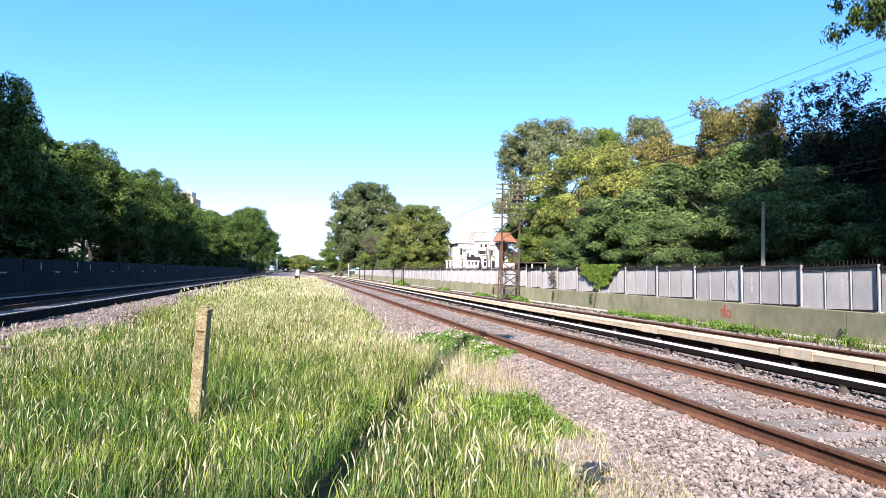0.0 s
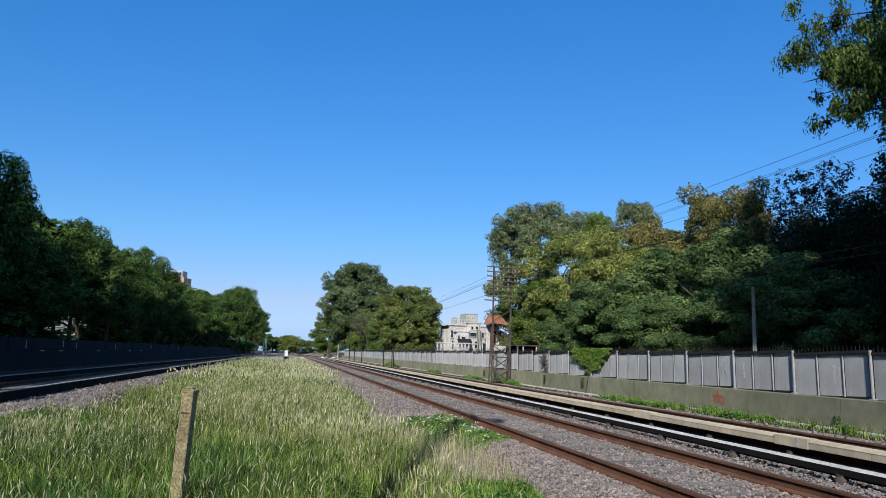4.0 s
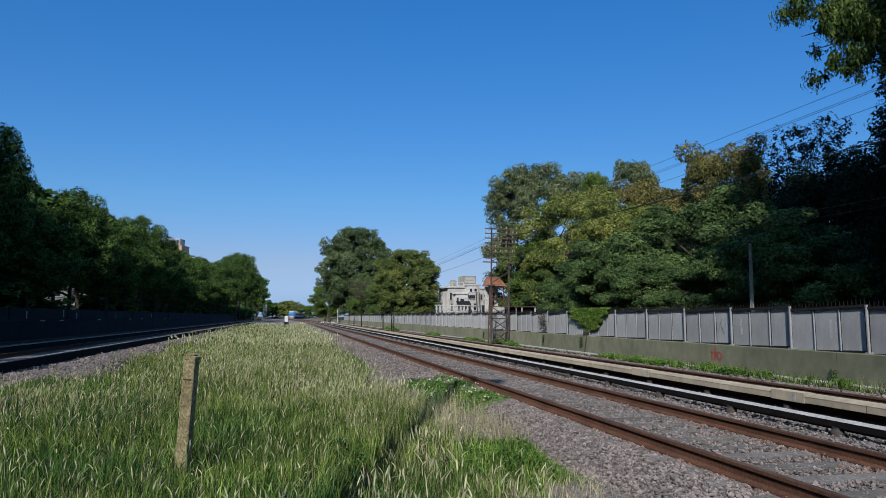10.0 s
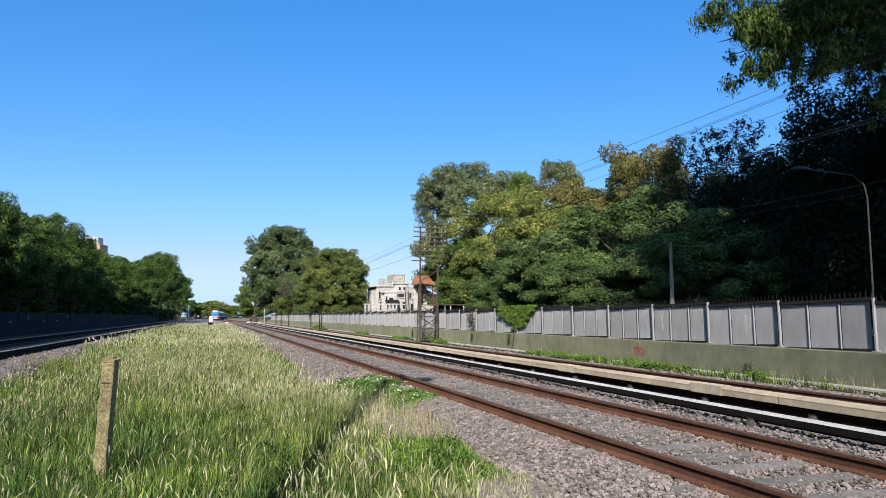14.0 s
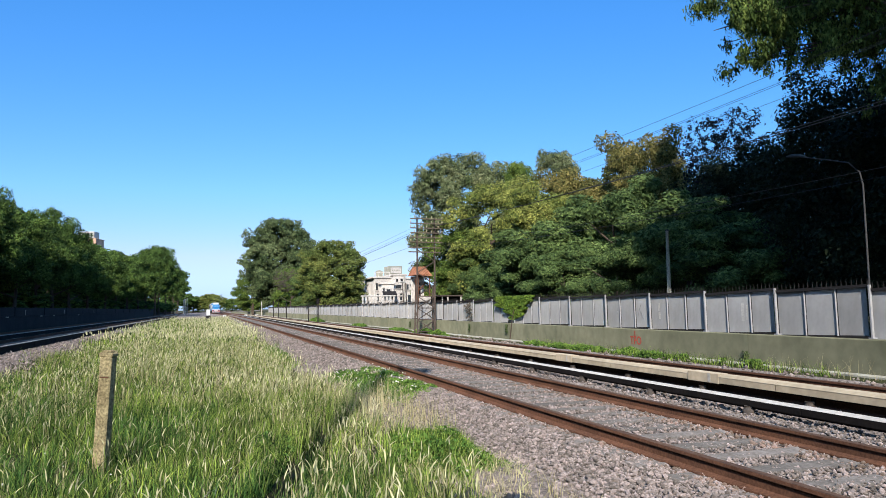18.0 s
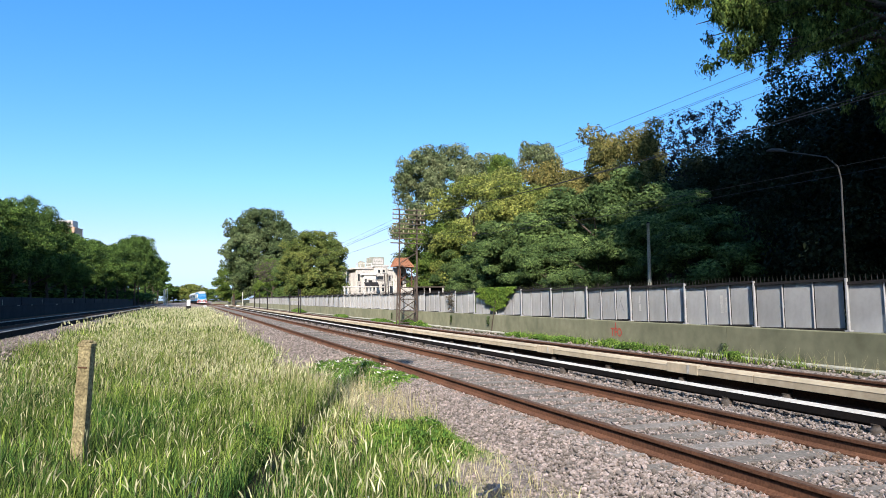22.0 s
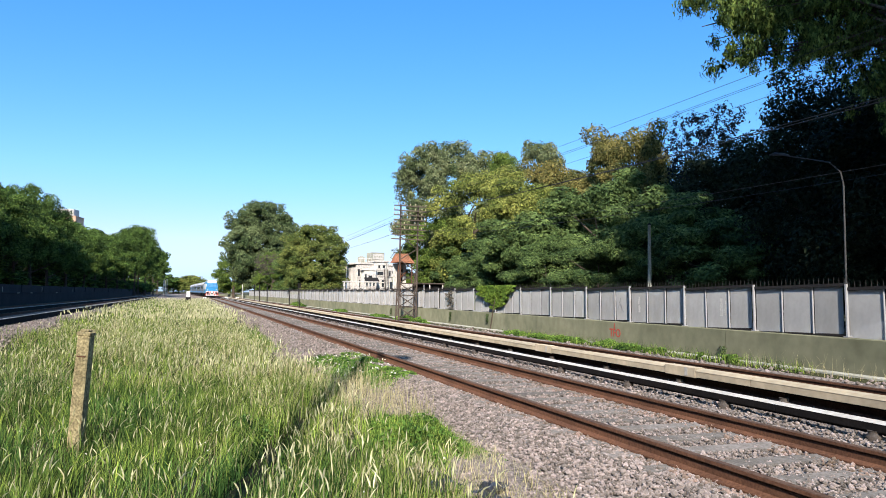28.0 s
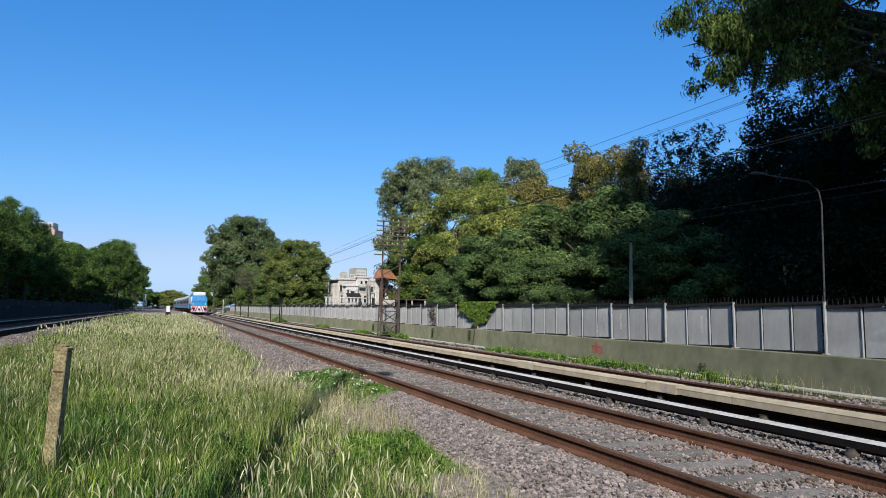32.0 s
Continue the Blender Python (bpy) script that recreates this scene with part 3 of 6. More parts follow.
def make_wall_weeds():
    """A ragged ribbon of weeds and grass along the foot of the wall."""
    rng = np.random.default_rng(31)
    n = 15000
    y = 14.6 + 13 * rng.uniform(0, 1, n) ** 1.1
    x = 11.95 - 0.6 * rng.uniform(0, 1, n) ** 1.3
    lump = np.array([noise.noise((a * 1.1, b * 0.9, 3)) + 0.5 * noise.noise((a * 3, b * 2.7, 8)) for a, b in zip(x, y)])
    k = lump > -0.28 + 0.9 * (11.75 - x) + 0.55 * np.clip((19.5 - y) / 2, 0, 1)
    x, y, lump = x[k], y[k], lump[k]
    z = np.interp(x, PROFILE_X, PROFILE_Z) + (0.04 + 0.21 * np.clip(lump + 0.3, 0, 1)) * rng.uniform(0.1, 1, len(x))
    v, f = leaf_quads(np.stack([x, y, z], 1), np.tile((-0.4, -0.4, 0.8), (len(x), 1)), 0.036 * rng.uniform(0.6, 1.5, len(x)), rng, 1.8)
    tagged(link_mesh("weeds", arrays_mesh("weeds", v, f), M_WEED), "ribbon of fresh green weeds along the foot of the wall", "weeds", kind="stuff")
    m = 1700
    base = np.stack([rng.uniform(11.4, 12.0, m), rng.uniform(12.5, 27, m), np.full(m, -0.16)], 1)
    v, f = quads_strip(m, base, rng.normal(0, 0.08, (m, 2)), rng.uniform(0.08, 0.34, m), rng.uniform(0.008, 0.016, m), rng)
    tagged(link_mesh("grass", arrays_mesh("grass", v, f), M_GRASS), "sparse light green grass along the wall", "grass", kind="stuff")


make_wall_weeds()
# small plants rooted in the cracks of the wall
for k, (y, z, n) in enumerate(((36.2, 0.25, 260), (31.2, 0.3, 260), (15.66, -0.05, 130), (48.0, 0.2, 200))):
    rng = np.random.default_rng(70 + k)
    c = np.stack([12.17 - 0.05 * rng.uniform(0, 1, n), y + rng.normal(0, 0.05, n), z - 0.15 + rng.uniform(0, 1, n) ** 0.7 * 0.36], 1)
    v, f = leaf_quads(c, np.tile((-1.0, -0.4, 0.4), (n, 1)), 0.03 * rng.uniform(0.6, 1.4, n), rng, 1.8)
    tagged(link_mesh("weeds", arrays_mesh("weeds", v, f), M_LEAF_DOME), "small dull green weed rooted in a wall joint", "weeds", kind="stuff")


def make_straw(x0, x1, y0, y1, n, seed, tall=0.3):
    rng = np.random.default_rng(seed)
    x, y = rng.uniform(x0, x1, n), rng.uniform(y0, y1, n)
    base = np.stack([x, y, np.interp(x, PROFILE_X, PROFILE_Z)], 1)
    v, f = quads_strip(n, base, rng.normal(0, 0.09, (n, 2)), tall * rng.uniform(0.4, 1.2, n), rng.uniform(0.004, 0.009, n), rng)
    tagged(link_mesh("dry_tufts", arrays_mesh("dry_tufts", v, f), M_STRAW), "dry straw tufts at the edge of the ballast", "grass", kind="stuff")


make_straw(2.0, 3.2, 9.8, 14.8, 1000, 1, 0.5)
make_straw(1.9, 3.0, 5.0, 8.2, 900, 2, 0.25)
make_straw(11.5, 12.05, 8.0, 14.5, 160, 3, 0.4)


def make_plumes():
    """Tall pale plumes standing in the grass beside the gap."""
    rng = np.random.default_rng(52)
    n = 430
    x, y = rng.uniform(0.3, 2.7, n), 5.0 + 6.5 * rng.uniform(0, 1, n) ** 1.2
    k = (x > np.interp(y, SHADOW_GAP_Y, SHADOW_GAP_X) + 0.3) & (x < 2.3) & (rng.uniform(0, 1, n) < grass_density(x, y))
    x, y = x[k], y[k]
    n = len(x)
    z = np.interp(x, PROFILE_X, PROFILE_Z)
    tall, lean = rng.uniform(0.34, 0.58, n), rng.normal(0, 0.035, (n, 2))
    v, f = quads_strip(n, np.stack([x, y, z], 1), lean, tall, np.full(n, 0.005), rng, segs=2)
    tagged(link_mesh("grass_stems", arrays_mesh("grass_stems", v, f), M_STRAW), "thin pale stems carrying plumes", "grass", kind="stuff")
    hl = rng.uniform(0.08, 0.14, n)
    base = np.stack([x + lean[:, 0], y + lean[:, 1], z + tall * 0.88 - 0.02], 1)
    tagged(link_mesh("seed_heads", head_mesh("seed_heads", base, lean * 0.4 + rng.normal(0, 0.016, (n, 2)), hl, rng.uniform(0.009, 0.016, n), rng), M_SEED), "pale fluffy plumes on the tall grass", "grass", kind="stuff")


make_plumes()

# ---- ballast stones ----


def make_stones():
    rng = np.random.default_rng(5)
    ico = np.array([(0.15, 0.1, 0.65), (0.9, 0, 0.1), (0.2, 0.9, -0.1), (-0.8, 0.35, 0.1), (-0.35, -0.85, 0), (0.1, -0.1, -0.8)])
    tri = np.array([(0, 1, 2), (0, 2, 3), (0, 3, 4), (0, 4, 1), (5, 2, 1), (5, 3, 2), (5, 4, 3), (5, 1, 4)])

    def cloud(nm, n, x0, x1, y0, y1, size, mat, label, power=1.5, fade=False, rise=0.0):
        x = rng.uniform(x0, x1, n)
        y = y0 + (y1 - y0) * rng.uniform(0, 1, n) ** power
        if fade:
            k = rng.uniform(0, 1, n) > grass_density(x, y) * 0.9
            x, y = x[k], y[k]
        n = len(x)
        z = np.interp(x, PROFILE_X, PROFILE_Z)
        s = size * rng.uniform(0.55, 1.35, (n, 1, 1)) * rng.uniform(0.7, 1.3, (n, 1, 3))
        v = ico[None] * (1 + rng.normal(0, 0.26, (n, 6, 3))) * s
        a = rng.uniform(0, 6.28, n)
        c, q = np.cos(a)[:, None], np.sin(a)[:, None]
        v = np.stack([v[:, :, 0] * c - v[:, :, 1] * q, v[:, :, 0] * q + v[:, :, 1] * c, v[:, :, 2]], 2)
        v += np.stack([x, y, z + rise + rng.uniform(-0.3, 0.9, n) * size], 1)[:, None]
        f = (np.arange(n)[:, None, None] * 6 + tri[None]).reshape(-1, 3)
        tagged(link_mesh(nm, arrays_mesh(nm, v.reshape(-1, 3), f), mat), label, "ballast", kind="stuff")

    cloud("ballast_stones", 40000, 2.35, 4.1, 4, 22, 0.022, M_STONE, "loose grey-pink crushed stone on the track shoulder", fade=True)
    cloud("ballast_stones", 15000, 4.25, 5.8, 4, 26, 0.0235, M_STONE, "crushed stone between and over the sleepers", rise=0.002)
    cloud("ballast_stones", 12000, 5.95, 8.9, 5, 30, 0.025, M_STONE, "crushed stone round the third rails", rise=0.01)
    cloud("ballast_stones", 3000, 8.9, 10.9, 6, 30, 0.03, M_STONE, "crushed stone along the track by the wall")
    cloud("ballast_stones", 9000, 4.25, 10.6, 22, 70, 0.036, M_STONE, "crushed stone along the tracks")
    cloud("ballast_stones", 14000, 2.3, 4.1, 18, 70, 0.034, M_STONE, "crushed stone on the far shoulder of the track", fade=True, rise=0.004)
    cloud("ballast_stones", 6000, 3.45, 4.08, 4, 20, 0.026, M_STONE, "crushed stone heaped against the rail", power=1.4)
    cloud("ballast_stones", 4000, 2.7, 7.9, -8, 4, 0.03, M_STONE, "crushed stone along the nearer track", power=1.0, fade=True)
    cloud("rusty_stones", 2600, 5.5, 5.82, 4, 40, 0.03, M_RUSTY_STONE, "rust-stained stones along the rail foot", power=1.8)
    cloud("rusty_stones", 1500, 3.95, 4.1, 4, 30, 0.03, M_RUSTY_STONE, "rust-stained stones along the rail foot", power=1.8)
    cloud("ballast_stones", 5000, -7.3, -5.0, 12, 60, 0.05, M_STONE, "grey crushed stone on the far track shoulder", fade=True)
    cloud("ballast_stones", 3500, 1.9, 3.2, 4, 10, 0.024, M_STONE, "scattered stones and grit at the grass edge")
    cloud("rubble", 500, 10.9, 11.9, 8, 40, 0.05, M_STONE, "pale rubble at the foot of the wall")


make_stones()

# ---- tracks ----
RAIL = [(-0.065, -0.16), (0.065, -0.16), (0.065, -0.145), (0.012, -0.12), (0.012, -0.045), (0.035, -0.035), (0.035, -0.006), (0.027, 0.0), (-0.027, 0.0), (-0.035, -0.006), (-0.035, -0.035), (-0.012, -0.045), (-0.012, -0.12), (-0.065, -0.145)]
RUN = [-60, -20, -5, 0, 5, 15, 30, 60, 100, 150, 185] + list(range(200, 700, 15))


def sweep(bm, outline, x, ys, cap=True):
    rings = [[bm.verts.new((x + bend(y) + a, y, b)) for a, b in outline] for y in ys]
    k = len(outline)
    for p, q in zip(rings, rings[1:]):
        for i in range(k):
            bm.faces.new((p[i], p[(i + 1) % k], q[(i + 1) % k], q[i]))
    if cap:
        bm.faces.new(rings[0])
        bm.faces.new(rings[-1][::-1])
    bmesh.ops.recalc_face_normals(bm, faces=bm.faces)
    return bm


def make_track(x, count, label):
    """A track whose nearer and farther rail stand 0.838 m either side of x."""
    root = tagged(empty("railway_track"), label, "railway track", "railway tracks")
    for s in (-0.838, 0.838):
        bm = sweep(bmesh.new(), RAIL, x + s, RUN)
        me = to_mesh(bm, "rail")
        me.materials.append(M_RAIL)
        me.materials.append(M_RAIL_TOP)
        for p in me.polygons:
            p.material_index = 1 if p.center.z > -0.012 else 0
        link_mesh("rail", me, None, root, "rusty brown steel rail with worn top")
    bm = box(bmesh.new(), -1.2, 1.2, -0.12, 0.12, -0.32, -0.162, 0.012)
    for v in bm.verts:
        v.co.z += 0.01 * noise.noise((v.co.x * 3, v.co.y * 9, 1))
    me = to_mesh(bm, "sleeper")
    rng = random.Random(int(x * 10) + 500)
    for i in range(count):
        y = 0.4 + (i - 16) * 0.62
        link_mesh("sleeper", me, M_SLEEPER, root, matrix=pose(x + bend(y) + rng.uniform(-0.03, 0.03), y + rng.uniform(-0.03, 0.03), rng.uniform(-0.004, 0.013), 0, 0, rng.uniform(-1, 1)))
    bm = box(bmesh.new(), -0.09, 0.09, -0.07, 0.07, -0.165, -0.135, 0.008)
    me = to_mesh(bm, "rail_clip")
    for i in range(0, min(count, 60)):
        for s in (-0.838, 0.838):
            link_mesh("rail_clip", me, M_RAIL, root, matrix=pose(x + s, 0.4 + i * 0.62, 0))
    return root


near_track = make_track(5.0, 260, "rusty running track on weathered sleepers and pale ballast")
make_track(9.04, 150, "rusty track beside the green-grey wall")
make_track(-9.05, 120, "track lying in the shade beside the dark wall")
make_track(-13.0, 100, "far track along the shaded wall")


def third_rail(x, top, cover_mat, side_mat, step, label, cover_label, wide=0.1, deep=0.16, y_end=190, lip=0.09):
    """A covered conductor rail: cover boards end to end on brackets with insulators."""
    root = tagged(empty("third_rail"), label, "third rail", "third rails")
    y = -10.0
    while y < y_end:
        e = y + step
        # the cover slopes towards the near track, with a hanging side board
        bm = sweep(bmesh.new(), [(-wide, top - lip), (-wide + 0.025, top - lip), (wide, top - 0.03), (wide, top - 0.004), (wide - 0.012, top), (-wide + 0.06, top - 0.012)], x, [y + 0.006, (y + e) / 2, e - 0.006])
        part("cover_board", bm, cover_mat, root, cover_label)
        bm = sweep(bmesh.new(), [(-wide + 0.006, top - deep), (-wide + 0.03, top - deep), (-wide + 0.03, top - lip - 0.002), (-wide + 0.006, top - lip - 0.002)], x, [y + 0.01, (y + e) / 2, e - 0.01])
        part("side_board", bm, side_mat, root)
        y = e
    bm = sweep(bmesh.new(), [(-0.035, top - deep - 0.03), (0.035, top - deep - 0.03), (0.035, top - 0.05), (-0.035, top - 0.05)], x + 0.02, [v for v in RUN if v <= y_end])
    part("conductor_bar", bm, M_BLACK, root, "dark steel conductor bar")
    bm = bmesh.new()
    box(bm, -0.13, 0.10, -0.05, 0.05, -0.23, -0.19, 0.01)
    tube(bm, [(0.0, 0, -0.19), (0, 0, -0.15), (0, 0, -0.12), (0, 0, -0.10), (0, 0, -0.06)], [0.085, 0.075, 0.09, 0.06, 0.065], 10)
    me = to_mesh(bm, "insulator", True)
    bm = bmesh.new()
    box(bm, -0.015, 0.015, -0.03, 0.03, -0.22, top - 0.05)
    bar(bm, (0, 0, top - 0.06), (-wide + 0.02, 0, top - 0.12), 0.012)
    brk = to_mesh(bm, "bracket")
    y = 4.1
    while y < min(y_end, 120):
        link_mesh("insulator", me, M_CERAMIC, root, matrix=pose(x - 0.02, y, 0))
        link_mesh("bracket", brk, M_BLACK, root, matrix=pose(x + 0.05, y, 0))
        y += 2.45
    return root


third_rail(7.0, 0.05, M_COVER_WHITE, M_BLACK, 9.0, "third rail under a white-topped cover with black side", "chalky white cover board", 0.05, 0.115, lip=0.03)
third_rail(8.0, 0.17, M_COVER_BEIGE, M_COVER_BEIGE, 4.9, "third rail under a beige wooden cover", "weathered beige cover board", 0.09, 0.145, lip=0.045)
third_rail(-7.5, 0.12, M_GREYBOARD, M_BLACK, 9.0, "covered third rail lying in shade", "dull grey cover board", 0.10, 0.28, lip=0.03)
third_rail(-11.2, 0.12, M_GREYBOARD, M_BLACK, 9.0, "covered third rail of the far track in shade", "dull grey cover board", 0.10, 0.28, lip=0.03)

# joint collars on the beige cover
for y in (10.92, 16.28, 28.0, 44.0):
    bm = box(bmesh.new(), 7.903, 8.097, y, y + 0.84, 0.012, 0.176, 0.006)
    ob = tagged(part("cover_collar", bm, M_COVER_BEIGE, None), "short beige wooden collar over a third rail joint", "cover collar", "cover collars")
    bm = box(bmesh.new(), 7.898, 7.902, y + 0.2, y + 0.27, 0.03, 0.165)
    part("pale_stripe", bm, M_COVER_WHITE, ob, "pale stripe")

# ---- right wall and fence ----
WALL_X, BAY = 12.3, 2.64
FIRST_POST = 12.08 - 4 * BAY
BAYS = 66


def make_right_fence():
    root = tagged(empty("wall_right"), "green-grey concrete wall topped by grey metal panels and spikes", "wall", kind="structure")
    rng = random.Random(4)
    # concrete in long pours
    cuts = [-60, -30, 5.1, 15.66, 26.3, 31.0, 36.6, 48, 60, 75, 90, 110, 130, 150, 175, 200, 230, 260, 300, 340]
    for a, b in zip(cuts, cuts[1:]):
        bm = sweep(bmesh.new(), [(-0.1, -0.3), (0.12, -0.3), (0.12, 0.575), (-0.08, 0.575), (-0.1, 0.555)], WALL_X, [a + 0.01, (a + b) / 2, b - 0.01])
        part("wall_section", bm, M_CONCRETE, root)
        bm = sweep(bmesh.new(), [(-0.32, -0.3), (-0.12, -0.3), (-0.12, -0.1), (-0.3, -0.12)], WALL_X, [a + 0.02, (a + b) / 2, b - 0.02])
        part("foot_ledge", bm, M_LEDGE, root, "rough pale concrete ledge")
    # fence: shared meshes
    H0 = 0.60
    lean = -1.6
    bm = bmesh.new()
    box(bm, -0.05, 0.0, -0.022, 0.022, 0.0, 1.03, 0.004)
    box(bm, -0.075, 0.05, -0.06, 0.06, -0.02, 0.006)
    post_me = to_mesh(bm, "fence_post")
    w = BAY / 3 - 0.03
    bm = bmesh.new()
    # pierced sheet in one piece, with pressed cross ribs
    box(bm, 0.0, 0.003, 0.01, w - 0.01, 0.0, 0.95)
    panel_me = to_mesh(bm, "fence_panel")
    bm = bmesh.new()
    # dark strip behind the panel's edge imitates the shadow of the upright
    box(bm, 0.006, 0.03, w - 0.014, w + 0.032, 0, 0.96)
    box(bm, -0.012, 0.012, 0.022, w - 0.022, -0.02, 0.012)
    frame_shade_me = to_mesh(bm, "panel_frame")
    upright_me = to_mesh(box(bmesh.new(), -0.03, 0.006, -0.010, 0.008, -0.01, 0.97, 0.003), "upright")
    bm = bmesh.new()
    box(bm, -0.025, 0.025, 0, BAY, 0.985, 1.045)
    for k in range(20):
        y = (k + 0.5) * BAY / 20
        tube(bm, [(0, y, 1.045), (0, y, 1.1), (-0.004, y, 1.17)], [0.010, 0.009, 0.003], 4)
    spike_me = to_mesh(bm, "spike_rail")
    bm = box(bmesh.new(), -0.03, 0.03, 0.03, BAY - 0.03, 0.0, 0.03)
    sill_me = to_mesh(bm, "bottom_rail")
    for i in range(BAYS):
        y = FIRST_POST + i * BAY
        m = pose(WALL_X + bend(y), y, H0, lean + rng.uniform(-0.5, 0.5), 0, 0)
        link_mesh("fence_post", post_me, M_POSTMETAL, root, matrix=m)
        link_mesh("spike_rail", spike_me, M_IRON, root, "dark top rail with short iron spikes", m)
        link_mesh("bottom_rail", sill_me, M_IRON, root, matrix=m)
        for k in range(3):
            q = m @ pose(0.035, k * BAY / 3 + (0.045 if k else 0.14), 0.03, 0, 0, rng.uniform(-0.8, 0.8))
            if not k:
                # first panel of a bay cut narrower: the dark gap imitates the post's shadow
                q = q @ Matrix.Diagonal((1, 0.885, 1, 1))
            link_mesh("fence_panel", panel_me, M_PANEL, root, matrix=q)
            link_mesh("panel_frame", frame_shade_me, M_IRON, root, matrix=q)
            if k:
                link_mesh("upright", upright_me, M_POSTMETAL, root, "thin pale upright between panels", q)
    return root


make_right_fence()


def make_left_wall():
    root = tagged(empty("wall_left"), "concrete wall with metal panels above, its shade in the dark colour", "wall", kind="structure")
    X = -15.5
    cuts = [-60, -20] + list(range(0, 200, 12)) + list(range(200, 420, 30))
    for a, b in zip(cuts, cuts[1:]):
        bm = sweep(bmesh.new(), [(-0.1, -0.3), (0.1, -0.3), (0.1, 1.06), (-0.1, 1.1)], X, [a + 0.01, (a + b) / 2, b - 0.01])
        part("wall_section", bm, M_SHADE_WALL, root)
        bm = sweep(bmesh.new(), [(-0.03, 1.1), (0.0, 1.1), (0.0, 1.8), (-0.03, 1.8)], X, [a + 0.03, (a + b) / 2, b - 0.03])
        part("fence_panel", bm, M_SHADE_WALL, root)
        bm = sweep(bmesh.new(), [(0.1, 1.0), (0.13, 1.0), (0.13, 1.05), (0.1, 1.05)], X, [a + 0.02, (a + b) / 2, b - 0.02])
        part("ledge", bm, M_SHADE_WALL, root)
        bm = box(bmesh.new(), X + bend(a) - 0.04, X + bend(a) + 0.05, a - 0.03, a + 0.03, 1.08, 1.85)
        part("fence_post", bm, M_SHADE_WALL, root)


make_left_wall()
rng_m = random.Random(15)
for y, z in ((44.6, 1.06), (51.1, 1.4), (53.9, 1.06), (58.1, 1.06), (59.0, 1.5), (62.5, 1.35), (69, 1.06), (76, 1.35), (82, 1.06), (88.3, 1.06), (95, 1.4), (104, 1.06), (118, 1.35)):
    long = z < 1.1
    bm = box(bmesh.new(), 0, 0.004, -0.5 if long else -0.09, 0.5 if long else 0.09, -0.03 if long else -0.22, 0.03 if long else 0.22)
    for v in bm.verts:
        v.co.y += rng_m.uniform(-0.06, 0.06)
        v.co.z += rng_m.uniform(-0.015, 0.015)
    ob = part("paint_mark", bm, M_LEDGE, None)
    ob.matrix_basis = pose(-15.5 + (0.131 if long else 0.002), y, 1.025 if long else z)
    tagged(ob, "pale smear of old paint on the dark wall", "paint mark", "paint marks on the dark wall")

# red letters sprayed on the wall
text = bpy.data.curves.new("graffiti", "FONT")
text.body, text.size, text.extrude, text.offset = "TFO", 0.34, 0.002, 0.006
tmp = bpy.data.objects.new("graffiti_tmp", text)
scene.collection.objects.link(tmp)
text_me = bpy.data.meshes.new_from_object(tmp.evaluated_get(bpy.context.evaluated_depsgraph_get()))
bpy.data.objects.remove(tmp)
gr = link_mesh("graffiti", text_me, M_GRAFFITI)
gr.matrix_basis = pose(WALL_X - 0.105, 21.05, 0.12, 90, 0, -90)
tagged(gr, "red spray-painted letters on the green-grey wall", "graffiti")

part("stroke", box(bmesh.new(), 0.265, 0.31, 0.24, 0.40, 0.0005, 0.0025), M_GRAFFITI, gr, "drip of red paint above the letter")

# faded paint and scratches on the metal panels: centre along the fence, height, width, tall, slant, dark
for y, z, w, h, slant, dark in ((19.62, 1.22, 0.07, 0.22, 8, 0), (19.6, 0.98, 0.09, 0.2, -6, 0), (15.97, 1.1, 0.1, 0.44, 0, 0), (15.82, 1.08, 0.05, 0.36, 3, 0), (20.7, 1.12, 0.035, 0.4, 28, 1), (20.55, 0.98, 0.03, 0.3, -34, 1), (13.8, 1.14, 0.03, 0.42, 38, 1), (13.95, 1.0, 0.03, 0.2, -40, 1), (22.0, 1.1, 0.04, 0.2, 20, 1)):
    bm = bmesh.new()
    for k in range(4):
        q = noise.noise((y * 3, k, 2))
        box(bm, -0.0012, 0.0012, -w / 2 + q * w * 0.3, w / 2 + q * w * 0.2, h * (k / 4 - 0.5), h * ((k + 0.94) / 4 - 0.5))
    ob = part("paint_mark", bm, M_SCRAWL if dark else M_COVER_WHITE, None)
    ob.matrix_basis = pose(WALL_X + 0.0325, y, z, slant)
    tagged(ob, "dark scrawl on a grey metal fence panel" if dark else "faded white paint smear on a grey fence panel", "paint mark", "paint marks on the fence")

# ---- ivy on the fence ----


def make_ivy(name, y0, y1, tip_y, z_top, z_tip, n, seed, label, mat=M_IVY):
    rng = np.random.default_rng(seed)
    y = rng.uniform(y0, y1, n * 3)
    z = rng.uniform(z_tip, z_top, n * 3)
    u = (z - z_tip) / (z_top - z_tip)
    lo, hi = tip_y + (y0 - tip_y) * u**0.75, tip_y + (y1 - tip_y) * u**0.75
    wob = 0.25 * np.sin(z * 9 + seed) + 0.3 * np.sin(z * 23 + seed)
    k = (y > lo + wob * 0.6) & (y < hi + wob)
    y, z = y[k][:n], z[k][:n]
    x = WALL_X - 0.035 - 0.09 * rng.uniform(0, 1, len(y)) * np.clip((z - z_tip) / 0.5, 0.1, 1)
    v, f = leaf_quads(np.stack([x, y, z], 1), np.tile((-1.0, -0.3, 0.5), (len(y), 1)), 0.075 * rng.uniform(0.6, 1.4, len(y)), rng, 1.2, 0.6)
    return tagged(link_mesh(name, arrays_mesh(name, v, f), mat), label, "ivy")


